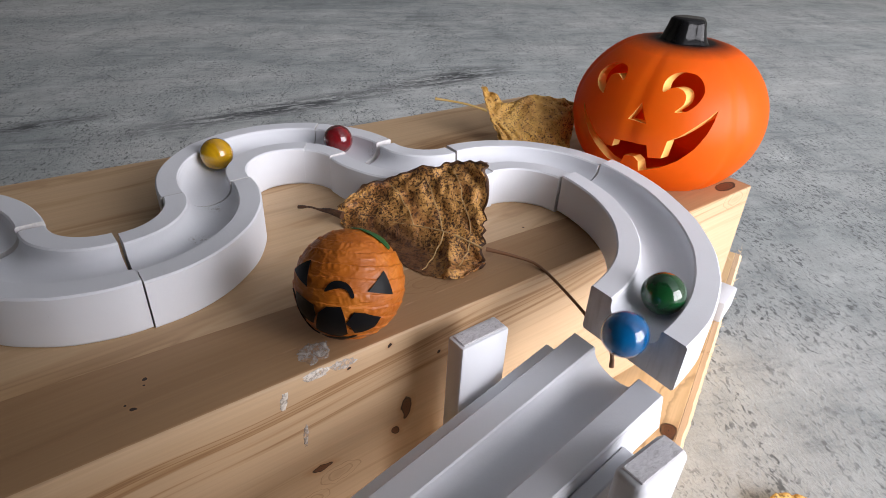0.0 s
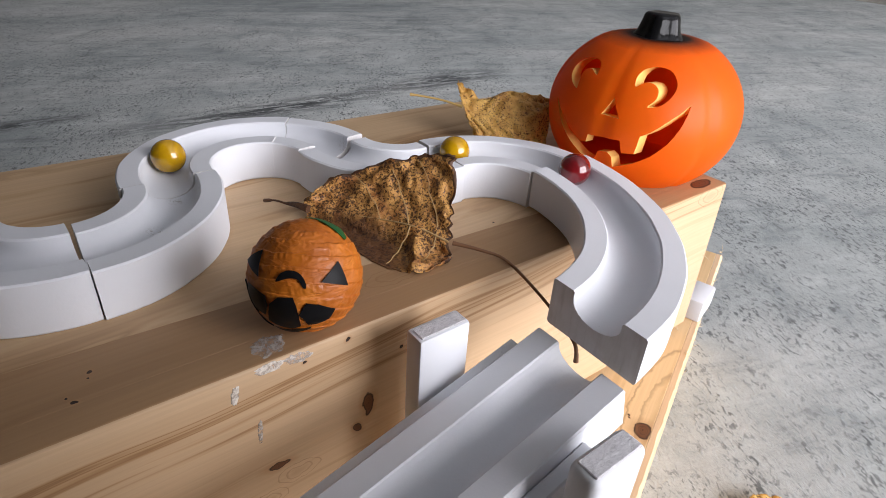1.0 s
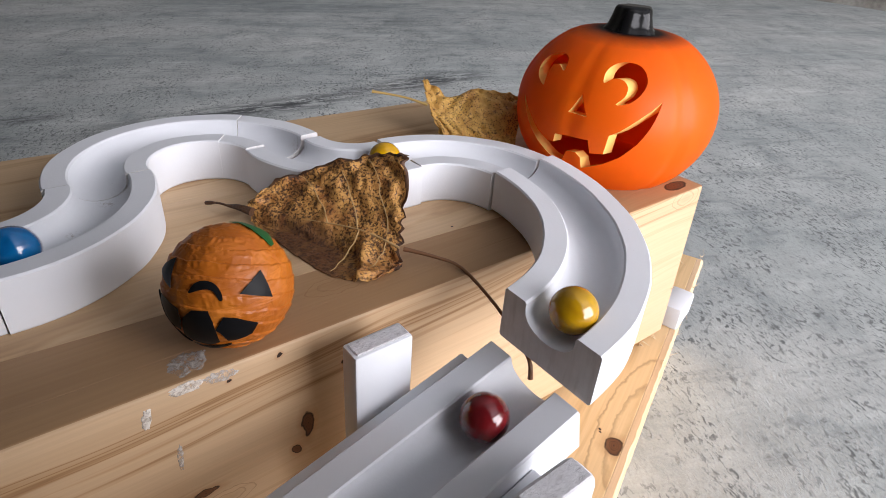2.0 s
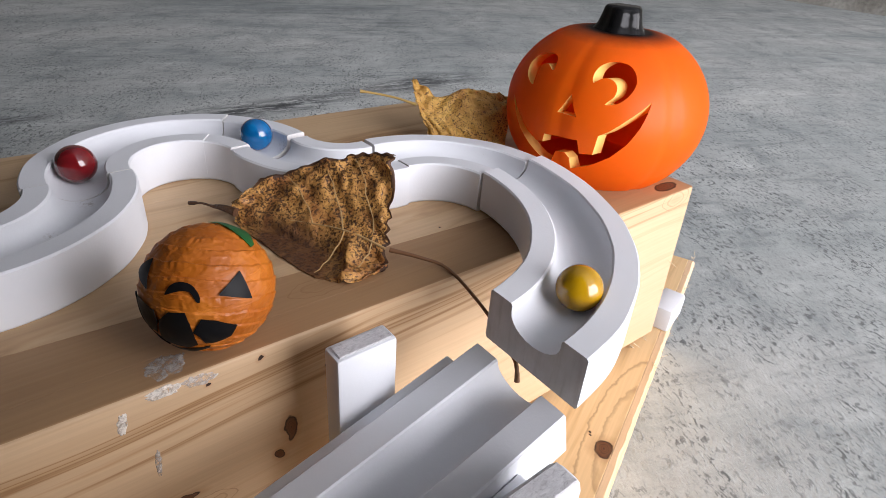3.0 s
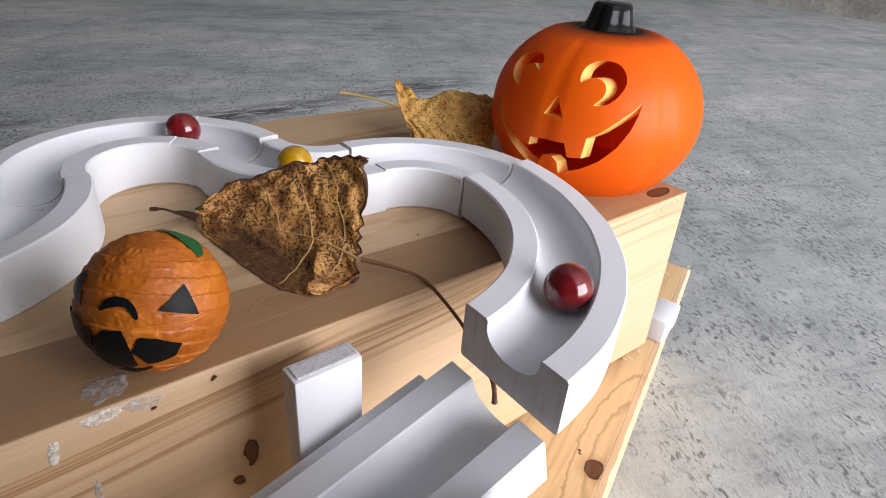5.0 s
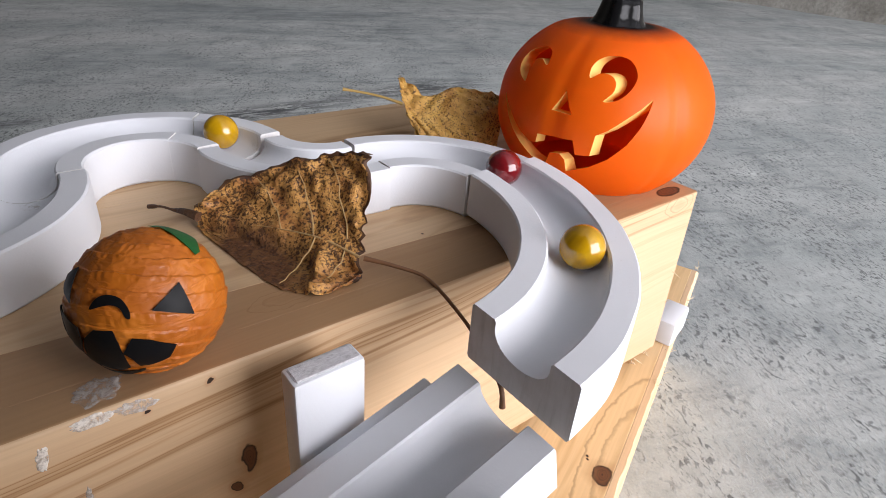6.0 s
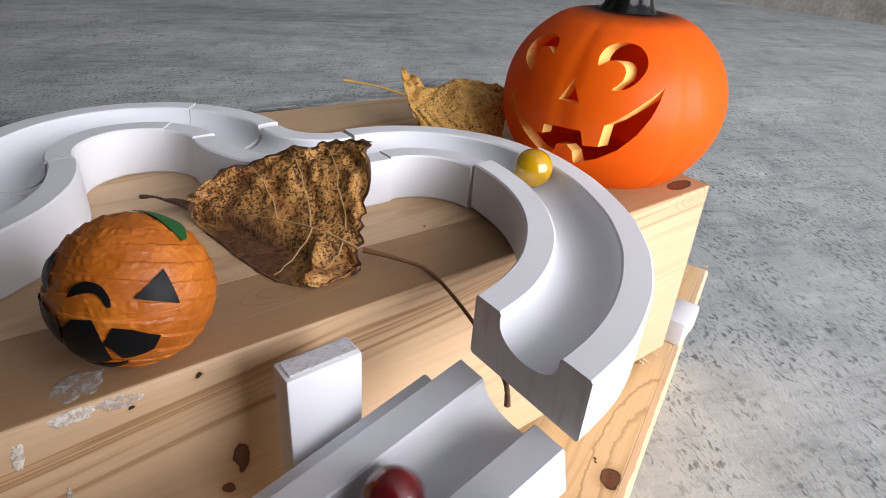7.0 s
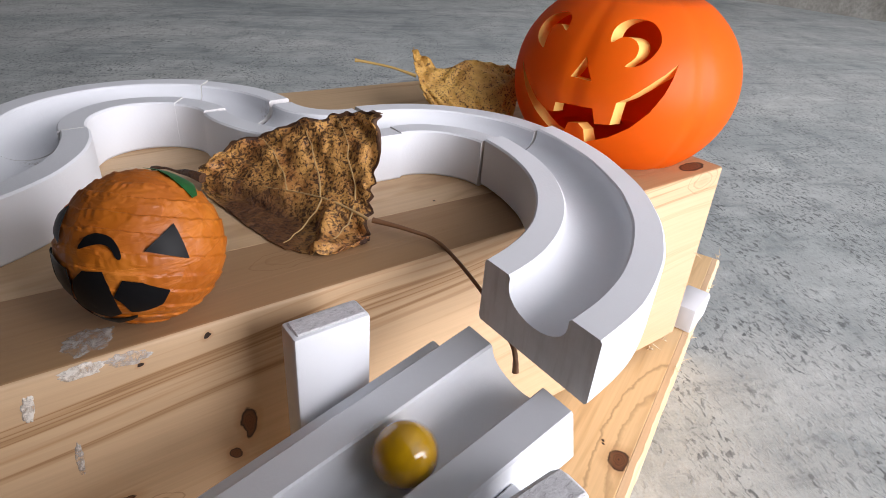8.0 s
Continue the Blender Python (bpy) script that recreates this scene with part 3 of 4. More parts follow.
def face_cutter(outline, r0, r1):
    """A prism through the shell; outline in degrees round and millimetres up."""
    bm = bmesh.new()
    pts = []
    if 5 < len(outline) < 20:
        pts = rounded(outline, 3)
    else:
        for (a, z), (a2, z2) in zip(outline, outline[1:] + outline[:1]):
            pts += [(a, z), ((a + a2) / 2, (z + z2) / 2)]
    # drawn along one pull direction, so that the walls show as thick edges
    pull = Vector((math.cos(radians(PULL)), math.sin(radians(PULL)), 0.10))
    on = [Vector((pumpkin_radius(a, z / 1000) * math.cos(radians(a)), pumpkin_radius(a, z / 1000) * math.sin(radians(a)), z / 1000)) for a, z in pts]
    ins = [bm.verts.new(p - r0 * pull) for p in on]
    outs = [bm.verts.new(p + r1 * pull) for p in on]
    k = len(pts)
    for i in range(k):
        bm.faces.new((ins[i], ins[(i + 1) % k], outs[(i + 1) % k], outs[i]))
    caps = [bm.faces.new(ins[::-1]), bm.faces.new(outs)]
    for f in caps:
        f.normal_update()
    bmesh.ops.triangulate(bm, faces=caps)
    bmesh.ops.recalc_face_normals(bm, faces=bm.faces)
    return bm


PUMPKIN_FACE = [
    # winking eye
    [(-28, 49), (-36, 51.5), (-41, 55), (-42, 58.5), (-39, 61.5), (-32, 63.5), (-25, 63.7), (-20, 62), (-18, 57.5), (-24, 59.2), (-29, 58.5), (-30, 56), (-28, 51)],
    # round eye with its pupil
    [(10, 56.5), (9, 60), (11, 63), (16, 65), (23, 65.6), (30, 64.8), (34, 62.3), (35, 58.3), (32, 54), (28, 50.8), (24, 49), (19, 48.5), (23, 52), (24, 55.5), (22, 58), (18, 59), (14, 58.5)],
    [(0, 50), (-5, 41), (6, 41)],
    # mouth with its teeth
    [(-42, 40.5), (-31, 33.5), (-23, 27.5), (-15, 23.8), (-11, 24.5), (-10, 29), (1, 29.8), (9, 30.2), (11, 23.5), (18, 24.3), (19, 34.2), (24, 37), (32, 43), (44, 51), (42, 46), (39, 39.5), (34, 31.5), (27, 24), (18, 18), (7, 13.5), (6, 19.8), (3, 22.2), (-3, 21), (-6, 14), (-15, 16), (-23, 21), (-30, 27), (-36, 33.5)],
]


def pumpkin_lantern():
    t = thing("pumpkin_lantern", "orange plastic pumpkin lantern with a carved grinning face and black stem", "lantern", pose(-0.0240, 0.0507, 0, 0, 0, 196))
    orange, n, l, b, col, v = plastic("orange_plastic", (0.97, 0.175, 0.006), 0.40, 0.48)
    b.inputs["Specular IOR Level"].default_value = 0.3
    # black paint fading out round the stem
    d = spot(n, l, v, (0, 0, 0.080), (1 / 0.036, 1 / 0.036, 1 / 0.022))
    fuzz = noise_tex(n, l, v, 300, 3)
    soft = n.new("ShaderNodeMath")
    soft.operation = "MULTIPLY_ADD"
    soft.inputs[1].default_value, soft.inputs[2].default_value = 0.08, -0.04
    l.new(fuzz, soft.inputs[0])
    s2 = n.new("ShaderNodeMath")
    l.new(d, s2.inputs[0])
    l.new(soft.outputs[0], s2.inputs[1])
    col = mix(n, l, ramp(n, l, s2.outputs[0], [(0.50, grey(1.0)), (0.98, grey(0.0))]), col, (0.012, 0.010, 0.010))
    l.new(col, b.inputs["Base Color"])
    l.new(col, n["Translucent BSDF"].inputs["Color"])
    inside = plastic("orange_plastic_inside", (0.82, 0.22, 0.035), 0.5, 0.45)[0]
    cut = plastic("pale_cut_edge", (0.97, 0.68, 0.20), 0.45, 0.3)[0]
    black = plastic("black_gloss", (0.006, 0.006, 0.0065), 0.12)[0]
    black.node_tree.nodes["Principled BSDF"].inputs["Specular IOR Level"].default_value = 0.2
    bm = bmesh.new()
    pumpkin_shell(bm, 0.0, 0.0, False)
    pumpkin_shell(bm, 0.0068, 0.0045, True)
    me = bpy.data.meshes.new("shell")
    bm.to_mesh(me)
    bm.free()
    for k in (orange, inside, cut):
        me.materials.append(k)
    shell = new("shell", me)
    cutters = []
    for outline in PUMPKIN_FACE:
        cb = face_cutter(outline, 0.020, 0.012)
        cm = bpy.data.meshes.new("cutter")
        cb.to_mesh(cm)
        cb.free()
        cm.materials.append(cut)
        co = new("cutter", cm)
        cutters.append(co)
        md = shell.modifiers.new("cut", "BOOLEAN")
        md.operation, md.object, md.solver, md.material_mode = "DIFFERENCE", co, "EXACT", "TRANSFER"
    deps = bpy.context.evaluated_depsgraph_get()
    carved = bpy.data.meshes.new_from_object(shell.evaluated_get(deps))
    for o in (shell, *cutters):
        bpy.data.objects.remove(o)
    carved.name = "body"
    carved.shade_smooth()
    carved.set_sharp_from_angle(angle=radians(38))
    body = new("body", carved)
    body.parent = t
    # stem: five-sided, flaring to its foot
    bm = bmesh.new()
    rings = []
    for z, r in ((0.070, 0.0155), (0.0740, 0.0130), (0.0765, 0.0112), (0.081, 0.0099), (0.0846, 0.0091), (0.0856, 0.0080)):
        rings.append([bm.verts.new((0.0 + r * (1 + 0.07 * math.cos(5 * a)) * math.cos(a), r * (1 + 0.07 * math.cos(5 * a)) * math.sin(a), z)) for a in [math.tau * k / 40 for k in range(40)]])
    for a, b3 in zip(rings, rings[1:]):
        for k in range(40):
            bm.faces.new((a[k], a[(k + 1) % 40], b3[(k + 1) % 40], b3[k]))
    bm.faces.new(rings[-1])
    bm.faces.new(rings[0])
    part("stem", bm, black, t, "glossy black stem", 50)
    return t


pumpkin_lantern()


# ---- the taped ball with a face ----
BALL_R = 0.0195
WIND = Vector((-0.45, 0.10, 0.89)).normalized()


def on_ball(az, el, r):
    return Vector((r * math.cos(radians(el)) * math.cos(radians(az)), r * math.cos(radians(el)) * math.sin(radians(az)), r * math.sin(radians(el))))


def patch(outline, r):
    """A patch of tape lying on the ball; outline in degrees round and up."""
    bm = bmesh.new()
    mid = sum((on_ball(a, e, 1) for a, e in outline), Vector()).normalized()
    u = mid.cross(Vector((0, 0, 1))).normalized()
    w = u.cross(mid)
    flat = []
    for a, e in outline:
        p = on_ball(a, e, 1)
        p = p / p.dot(mid)
        flat.append(bm.verts.new((p.dot(u), p.dot(w), 0)))
    f = bm.faces.new(flat)
    bmesh.ops.triangulate(bm, faces=[f])
    bmesh.ops.subdivide_edges(bm, edges=bm.edges[:], cuts=4, use_grid_fill=True)
    for v in bm.verts:
        p = (mid + v.co.x * u + v.co.y * w).normalized()
        v.co = p * (r + 0.00012 * noise.noise(p * 9))
    bmesh.ops.recalc_face_normals(bm, faces=bm.faces)
    for f in bm.faces:
        if f.normal.dot(f.calc_center_median()) < 0:
            f.normal_flip()
    out = bmesh.ops.solidify(bm, geom=bm.faces[:], thickness=0.00014)
    return bm


def taped_ball():
    t = thing("pumpkin_ball", "ball wrapped in orange tape with a black tape face", "ball", pose(-0.2536, 0.0165, BALL_R + 0.0002, 0, 0, 240))
    m, n, l, b = material("orange_tape", 0.4)
    v = coords(n, l)
    ridges = noise_tex(n, l, coords(n, l, (0.55, 0.55, 2.2), (0, -27, 0)), 240, 2, 0.5, 0.5)
    wr = noise_tex(n, l, coords(n, l, (1, 1, 0.8)), 170, 2, 0.5, 0.6)
    tone = noise_tex(n, l, v, 90, 4)
    col = ramp(n, l, tone, [(0.3, (0.38, 0.096, 0.005)), (0.5, (0.46, 0.126, 0.008)), (0.7, (0.54, 0.165, 0.014))])
    cells = n.new("ShaderNodeTexVoronoi")
    cells.inputs["Scale"].default_value = 230.0
    l.new(coords(n, l, (0.7, 0.7, 1.9), (0, -27, 0)), cells.inputs["Vector"])
    bw = n.new("ShaderNodeRGBToBW")
    l.new(cells.outputs["Color"], bw.inputs[0])
    col = mix(n, l, 0.4, col, ramp(n, l, bw.outputs[0], [(0.2, (0.74, 0.66, 0.55)), (0.8, (1.12, 1.12, 1.1))]), "MULTIPLY")
    l.new(col, b.inputs["Base Color"])
    l.new(ramp(n, l, bw.outputs[0], [(0.25, grey(0.40)), (0.75, grey(0.58))]), b.inputs["Roughness"])
    ridges = mix(n, l, 0.25, ridges, bw.outputs[0])
    both = mix(n, l, 0.5, ramp(n, l, ridges, [(0.5, grey(0.0)), (0.75, grey(1.0))]), ramp(n, l, wr, [(0.45, grey(0.0)), (0.75, grey(1.0))]))
    bump(n, l, b, both, 0.62, 0.0009)
    black = material("black_tape", 0.42, 0.0, (0.007, 0.007, 0.008))[0]
    black.node_tree.nodes["Principled BSDF"].inputs["Specular IOR Level"].default_value = 0.12
    green = material("green_tape", 0.45, 0.0, (0.012, 0.10, 0.022))[0]
    bm = bmesh.new()
    bmesh.ops.create_uvsphere(bm, u_segments=220, v_segments=240, radius=BALL_R)
    for q in bm.verts:
        p = q.co.normalized()
        lat = math.degrees(math.asin(max(-1, min(1, p.dot(WIND))))) + 2.2 * noise.noise(p * 2.2) + 0.9 * noise.noise(p * 8)
        turn_no, step = divmod(lat / 13.5, 1.0)
        crinkle = noise.noise(Vector((p.x * 16, p.y * 16, turn_no * 5)))
        q.co = p * (BALL_R - 0.0005 + 0.00046 * (0.9 + 0.5 * crinkle) * min(step, (1 - step) * 30) + 0.00014 * noise.noise(p * 4) + 0.00008 * noise.noise(p * 15))
    part("wrapping", bm, m, t, "wrinkled orange tape in overlapping bands", 40)
    r = BALL_R + 0.00018
    part("eye", patch([(48, 38), (21, 25), (49, 12)], r), black, t, "black triangle of tape", 60)
    part("eye", patch([(-62, 47), (-84, 24), (-47, 24)], r), black, t, "black triangle of tape", 60)
    part("nose", patch(rounded([(-25, 26), (-21, 34), (-12, 38), (-1, 36), (5, 29), (6, 22), (3, 22), (-1, 29), (-8, 31), (-17, 29)], 3), r), black, t, "black crescent of tape", 60)
    part("mouth", patch([(-30, 3), (-21, 12), (-7, 13), (-4, 3), (-3, -6), (-2, -22), (-12, -28), (-24, -27), (-37, -22)], r), black, t, "black tape grin", 60)
    part("mouth", patch([(-3, -6), (5, 7), (16, 4), (32, -6), (26, -17), (13, -21), (5, -21), (2, -12)], r), black, t, "black tape grin", 60)
    part("mouth", patch([(-62, 12), (-49, 12), (-35, 10), (-33, -1), (-38, -14), (-52, -12), (-62, 0)], r), black, t, "black tape grin", 60)
    part("lip", patch([(-36, -35), (-23, -39), (8, -25), (7, -28), (-22, -43), (-36, -38)], r), black, t, "thin black strip of tape", 60)
    strip = [catmull([on_ball(a, e, BALL_R * 1.005) for a, e in ((-72, 9), (-67, 7), (-58, -8), (-53, -31), (-42, -38))], k / 16) for k in range(17)]
    part("lip", tube(strip, [0.00026] * 17, 6), black, t, "loose black strip of tape", 60)
    part("leaf", patch([(86, 46), (95, 44), (127, 44), (142, 48), (165, 60), (175, 68), (150, 68), (120, 66), (102, 61), (92, 54)], r), green, t, "green tape leaf", 60)
    return t


taped_ball()


# ---- dry leaves ----
def leaf_blade(cage, seed, nu=84, nv=56, teeth=15, wave=0.0026, fold=0.0):
    """A curled blade over a cage of three rows of points; edges toothed, veins pressed in."""
    rows = [[Vector(p) for p in row] for row in cage]
    bm = bmesh.new()
    off = Vector((seed, seed * 2.3, 0.7))
    grid = []
    for i in range(nu + 1):
        u = i / nu
        line = []
        for j in range(nv + 1):
            v = j / nv
            ragged = 0.022 * (1 + math.sin(v * 61 + 3 * math.sin(v * 17))) * (1 - u) ** 6
            col = [catmull(row, min(1, u + ragged)) for row in rows]
            tooth = 0.05 * (abs((u * teeth) % 1 - 0.5) - 0.25) + 0.10 * noise.noise(Vector((u * 5, seed, v))) + 0.05 * noise.noise(Vector((u * 17, seed, v)))
            w = 0.5 + (v - 0.5) * (1 + tooth)
            p = catmull(col, min(max(w, 0), 1)) + (col[0] - col[1]) * max(0, -w) * 2 + (col[2] - col[1]) * max(0, w - 1) * 2
            line.append(p)
        grid.append(line)
    verts = []
    for i in range(nu + 1):
        out = []
        for j in range(nv + 1):
            a, b = grid[min(i + 1, nu)][j] - grid[max(i - 1, 0)][j], grid[i][min(j + 1, nv)] - grid[i][max(j - 1, 0)]
            nrm = a.cross(b)
            nrm = nrm.normalized() if nrm.length > 1e-9 else Vector((0, 0, 1))
            u, v = i / nu, j / nv
            side = abs(v - 0.5) * 2
            vein = math.cos((u * 6.5 - side * 1.6) * math.tau)
            if nrm.dot(Vector((-0.62, -0.6, 0.5))) < 0:
                nrm = -nrm
            lift = wave * (noise.noise(Vector((u * 5, v * 5, seed))) + 0.6 * noise.noise(Vector((u * 13, v * 13, seed))) + 0.25 * noise.noise(Vector((u * 34, v * 30, seed)))) * (0.5 + side) + 0.00045 * vein * min(1, side * 3)
            if fold:
                back = min(1, max(0, (u - 0.25 - 0.05 * noise.noise(Vector((v * 8, seed, 2)))) / 0.05)) * min(1, max(0, (v - 0.52) / 0.12))
                lift -= fold * back
                lift += 0.0022 * max(0, 1 - abs(u - 0.25) / 0.06) * min(1, max(0, (v - 0.5) / 0.3))
                curl = max(0, 1 - u / 0.10) * (0.5 + 0.5 * math.sin(v * 23))
                lift += 0.0016 * curl
            lift *= min(1, (grid[i][nv] - grid[i][0]).length / 0.02)
            p = grid[i][j] + nrm * lift
            p.z = max(p.z, 0.0006)
            out.append(bm.verts.new(p))
        verts.append(out)
    for i in range(nu):
        for j in range(nv):
            f = bm.faces.new((verts[i][j], verts[i + 1][j], verts[i + 1][j + 1], verts[i][j + 1]))
            rim = 1.3 + 2.2 * noise.noise(Vector((i * 0.13, j * 0.2, seed)))
            f.material_index = 1 if fold and (j < rim or i < rim * 1.1) else 0
    bmesh.ops.recalc_face_normals(bm, faces=bm.faces)
    bmesh.ops.solidify(bm, geom=bm.faces[:], thickness=0.0003)
    return bm, [grid[i][nv // 2] for i in range(0, nu + 1, 3)], grid


MAT_BROWN = dry_leaf("brown_leaf", (0.60, 0.315, 0.085), (0.30, 0.115, 0.030), (0.042, 0.014, 0.006), 0.105, ((-0.2135, 0.050, 0.0), (0.020, 0.038, 0.0145)))
MAT_YELLOW = dry_leaf("yellow_leaf", (0.70, 0.42, 0.105), (0.50, 0.25, 0.055), (0.075, 0.030, 0.011), 0.06)
MAT_MARGIN = dry_leaf("leaf_margin", (0.085, 0.036, 0.014), (0.055, 0.022, 0.010), (0.018, 0.007, 0.004), 0.05)
MAT_VEIN = material("leaf_vein", 0.6, 0.0, (0.40, 0.26, 0.11))[0]
MAT_STALK = material("leaf_stalk", 0.55, 0.0, (0.16, 0.072, 0.030))[0]
MAT_STALK_PALE = material("leaf_stalk_pale", 0.5, 0.0, (0.42, 0.28, 0.09))[0]


def side_vein(grid, i0, side, reach, lean):
    nv, nu = len(grid[0]) - 1, len(grid) - 1
    pts = []
    for k in range(9):
        f = k / 8 * reach
        i = min(nu, int(i0 + lean * f * 10))
        j = int(nv / 2 + side * f * nv / 2)
        pts.append(grid[i][j])
    return pts


def leaf_thing(name, label, cage, seed, mat, stalk, stalk_mat, veins=True, fold=0.0):
    t = thing(name, label, "leaf")
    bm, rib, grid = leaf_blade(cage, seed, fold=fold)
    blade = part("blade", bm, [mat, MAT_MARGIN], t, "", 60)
    if fold:
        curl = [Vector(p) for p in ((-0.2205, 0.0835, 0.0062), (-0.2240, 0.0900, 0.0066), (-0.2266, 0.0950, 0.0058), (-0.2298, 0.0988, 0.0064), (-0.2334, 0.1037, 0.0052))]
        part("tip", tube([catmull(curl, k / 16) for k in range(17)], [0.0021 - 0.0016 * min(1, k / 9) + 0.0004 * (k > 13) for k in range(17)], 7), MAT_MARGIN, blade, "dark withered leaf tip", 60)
    toward = Vector((-0.62, -0.6, 0.5)) * 0.0006
    if veins:
        rib = rib[: len(rib) * 5 // 8]
        part("midrib", tube([p + toward for p in rib], [0.0006 - 0.0005 * k / len(rib) for k in range(len(rib))], 6), MAT_VEIN, blade, "pale midrib", 60)
        for i0, side in ((9, -1), (9, 1), (25, -1), (24, 1), (41, -1)):
            pts = side_vein(grid, i0, side, 0.86, 1.3)
            part("vein", tube([p + toward for p in pts], [0.00032 - 0.0002 * k / 9 for k in range(9)], 5), MAT_VEIN, blade, "", 60)
    ps = [Vector(p) for p in stalk]
    pts = [catmull(ps, k / 24) for k in range(25)]
    part("stalk", tube(pts, [0.00066 + 0.0004 * (abs(k - 12) / 12) ** 4 for k in range(25)], 8), stalk_mat, t, "", 60)
    return t


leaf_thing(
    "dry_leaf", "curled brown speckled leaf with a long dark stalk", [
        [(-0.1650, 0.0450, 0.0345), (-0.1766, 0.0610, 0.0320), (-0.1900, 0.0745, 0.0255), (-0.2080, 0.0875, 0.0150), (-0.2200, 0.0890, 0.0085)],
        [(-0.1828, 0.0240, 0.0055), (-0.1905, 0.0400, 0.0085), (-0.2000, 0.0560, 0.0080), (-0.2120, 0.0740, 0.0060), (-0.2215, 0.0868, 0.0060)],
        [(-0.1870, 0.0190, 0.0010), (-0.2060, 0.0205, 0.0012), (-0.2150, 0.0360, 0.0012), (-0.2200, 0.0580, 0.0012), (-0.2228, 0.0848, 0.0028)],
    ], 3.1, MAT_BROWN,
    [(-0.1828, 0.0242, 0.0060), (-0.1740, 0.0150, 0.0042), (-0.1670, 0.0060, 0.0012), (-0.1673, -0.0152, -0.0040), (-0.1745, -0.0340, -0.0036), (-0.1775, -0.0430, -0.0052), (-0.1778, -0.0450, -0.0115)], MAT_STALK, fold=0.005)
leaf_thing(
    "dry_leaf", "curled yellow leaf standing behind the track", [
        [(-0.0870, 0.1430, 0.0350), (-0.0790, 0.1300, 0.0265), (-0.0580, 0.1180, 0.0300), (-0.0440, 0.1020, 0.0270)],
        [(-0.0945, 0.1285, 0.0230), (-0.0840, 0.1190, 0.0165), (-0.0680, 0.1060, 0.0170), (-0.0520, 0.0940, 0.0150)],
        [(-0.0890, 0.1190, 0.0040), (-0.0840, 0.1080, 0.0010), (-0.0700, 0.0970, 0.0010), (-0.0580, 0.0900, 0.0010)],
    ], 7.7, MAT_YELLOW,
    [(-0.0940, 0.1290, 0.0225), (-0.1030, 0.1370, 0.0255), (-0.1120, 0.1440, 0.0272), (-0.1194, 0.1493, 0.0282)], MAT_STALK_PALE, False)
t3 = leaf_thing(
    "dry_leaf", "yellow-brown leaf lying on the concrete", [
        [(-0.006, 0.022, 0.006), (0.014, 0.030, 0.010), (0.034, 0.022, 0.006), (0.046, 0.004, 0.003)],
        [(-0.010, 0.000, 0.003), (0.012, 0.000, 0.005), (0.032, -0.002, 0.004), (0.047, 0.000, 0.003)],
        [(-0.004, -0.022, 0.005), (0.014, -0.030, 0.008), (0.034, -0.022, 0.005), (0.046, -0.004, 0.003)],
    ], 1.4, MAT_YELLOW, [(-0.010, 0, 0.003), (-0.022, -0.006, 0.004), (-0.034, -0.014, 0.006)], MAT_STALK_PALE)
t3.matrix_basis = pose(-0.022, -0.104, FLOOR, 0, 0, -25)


# ---- dried glue on the box edge ----
def glue(name, place, half, seed, mat):
    """A thin uneven crust of dried glue with a ragged rim."""
    bm = bmesh.new()
    rings, sides = 7, 40
    mid = bm.verts.new((0, 0, 0.00025))
    last = None
    for i in range(1, rings + 1):
        f = i / rings
        ring = []
        for k in range(sides):
            a = math.tau * k / sides
            ragged = 1 + 0.35 * noise.noise(Vector((2 * math.cos(a), 2 * math.sin(a), seed))) + 0.25 * noise.noise(Vector((7 * math.cos(a), 7 * math.sin(a), seed)))
            x, y = half[0] * f * ragged * math.cos(a), half[1] * f * ragged * math.sin(a)
            z = 0.00010 + 0.00028 * (1 - f * f) * (0.6 + noise.noise(Vector((x * 900, y * 900, seed))))
            ring.append(bm.verts.new((x, y, z if i < rings else -0.0002)))
        for k in range(sides):
            j = (k + 1) % sides
            bm.faces.new((mid, ring[k], ring[j]) if last is None else (last[k], ring[k], ring[j], last[j]))
        last = ring
    ob = tagged(part(name, bm, mat, None, "", 60), "smear of dried white glue on the pine", "glue")
    ob.matrix_basis = pose(*place)
    return ob


def dried_glue(name, color, low, high):
    """Glue that has dried clear in places."""
    m, n, l, b = material(name, 0.35, 0.0, color)
    v = coords(n, l)
    crust = noise_tex(n, l, v, 330, 6, 0.75, 0.4)
    l.new(ramp(n, l, crust, [(low, grey(0.0)), (high, grey(0.88))]), b.inputs["Alpha"])
    bump(n, l, b, crust, 0.25, 0.0003)
    return m


MAT_GLUE = dried_glue("dried_glue", (0.74, 0.70, 0.64), 0.30, 0.56)
MAT_GLUE_THIN = dried_glue("thin_glue", (0.58, 0.55, 0.52), 0.36, 0.64)
# on the front face (upright) and on the top by the edge
glue("glue_smear", (-0.2862, 0.0043, -0.0085, 90, 12, 0), (0.0014, 0.0040), 1, MAT_GLUE)
glue("glue_smear", (-0.2710, 0.0120, 0.0001, 0, 0, 15), (0.0062, 0.0052), 2, MAT_GLUE_THIN)
glue("glue_smear", (-0.2740, 0.0041, -0.0024, 90, 0, 0), (0.0050, 0.0020), 3, MAT_GLUE)
glue("glue_smear", (-0.2640, 0.0041, -0.0030, 90, 8, 0), (0.0060, 0.0022), 6, MAT_GLUE_THIN)
glue("glue_smear", (-0.2800, 0.0043, -0.0290, 90, 6, 0), (0.0010, 0.0060), 4, MAT_GLUE_THIN)


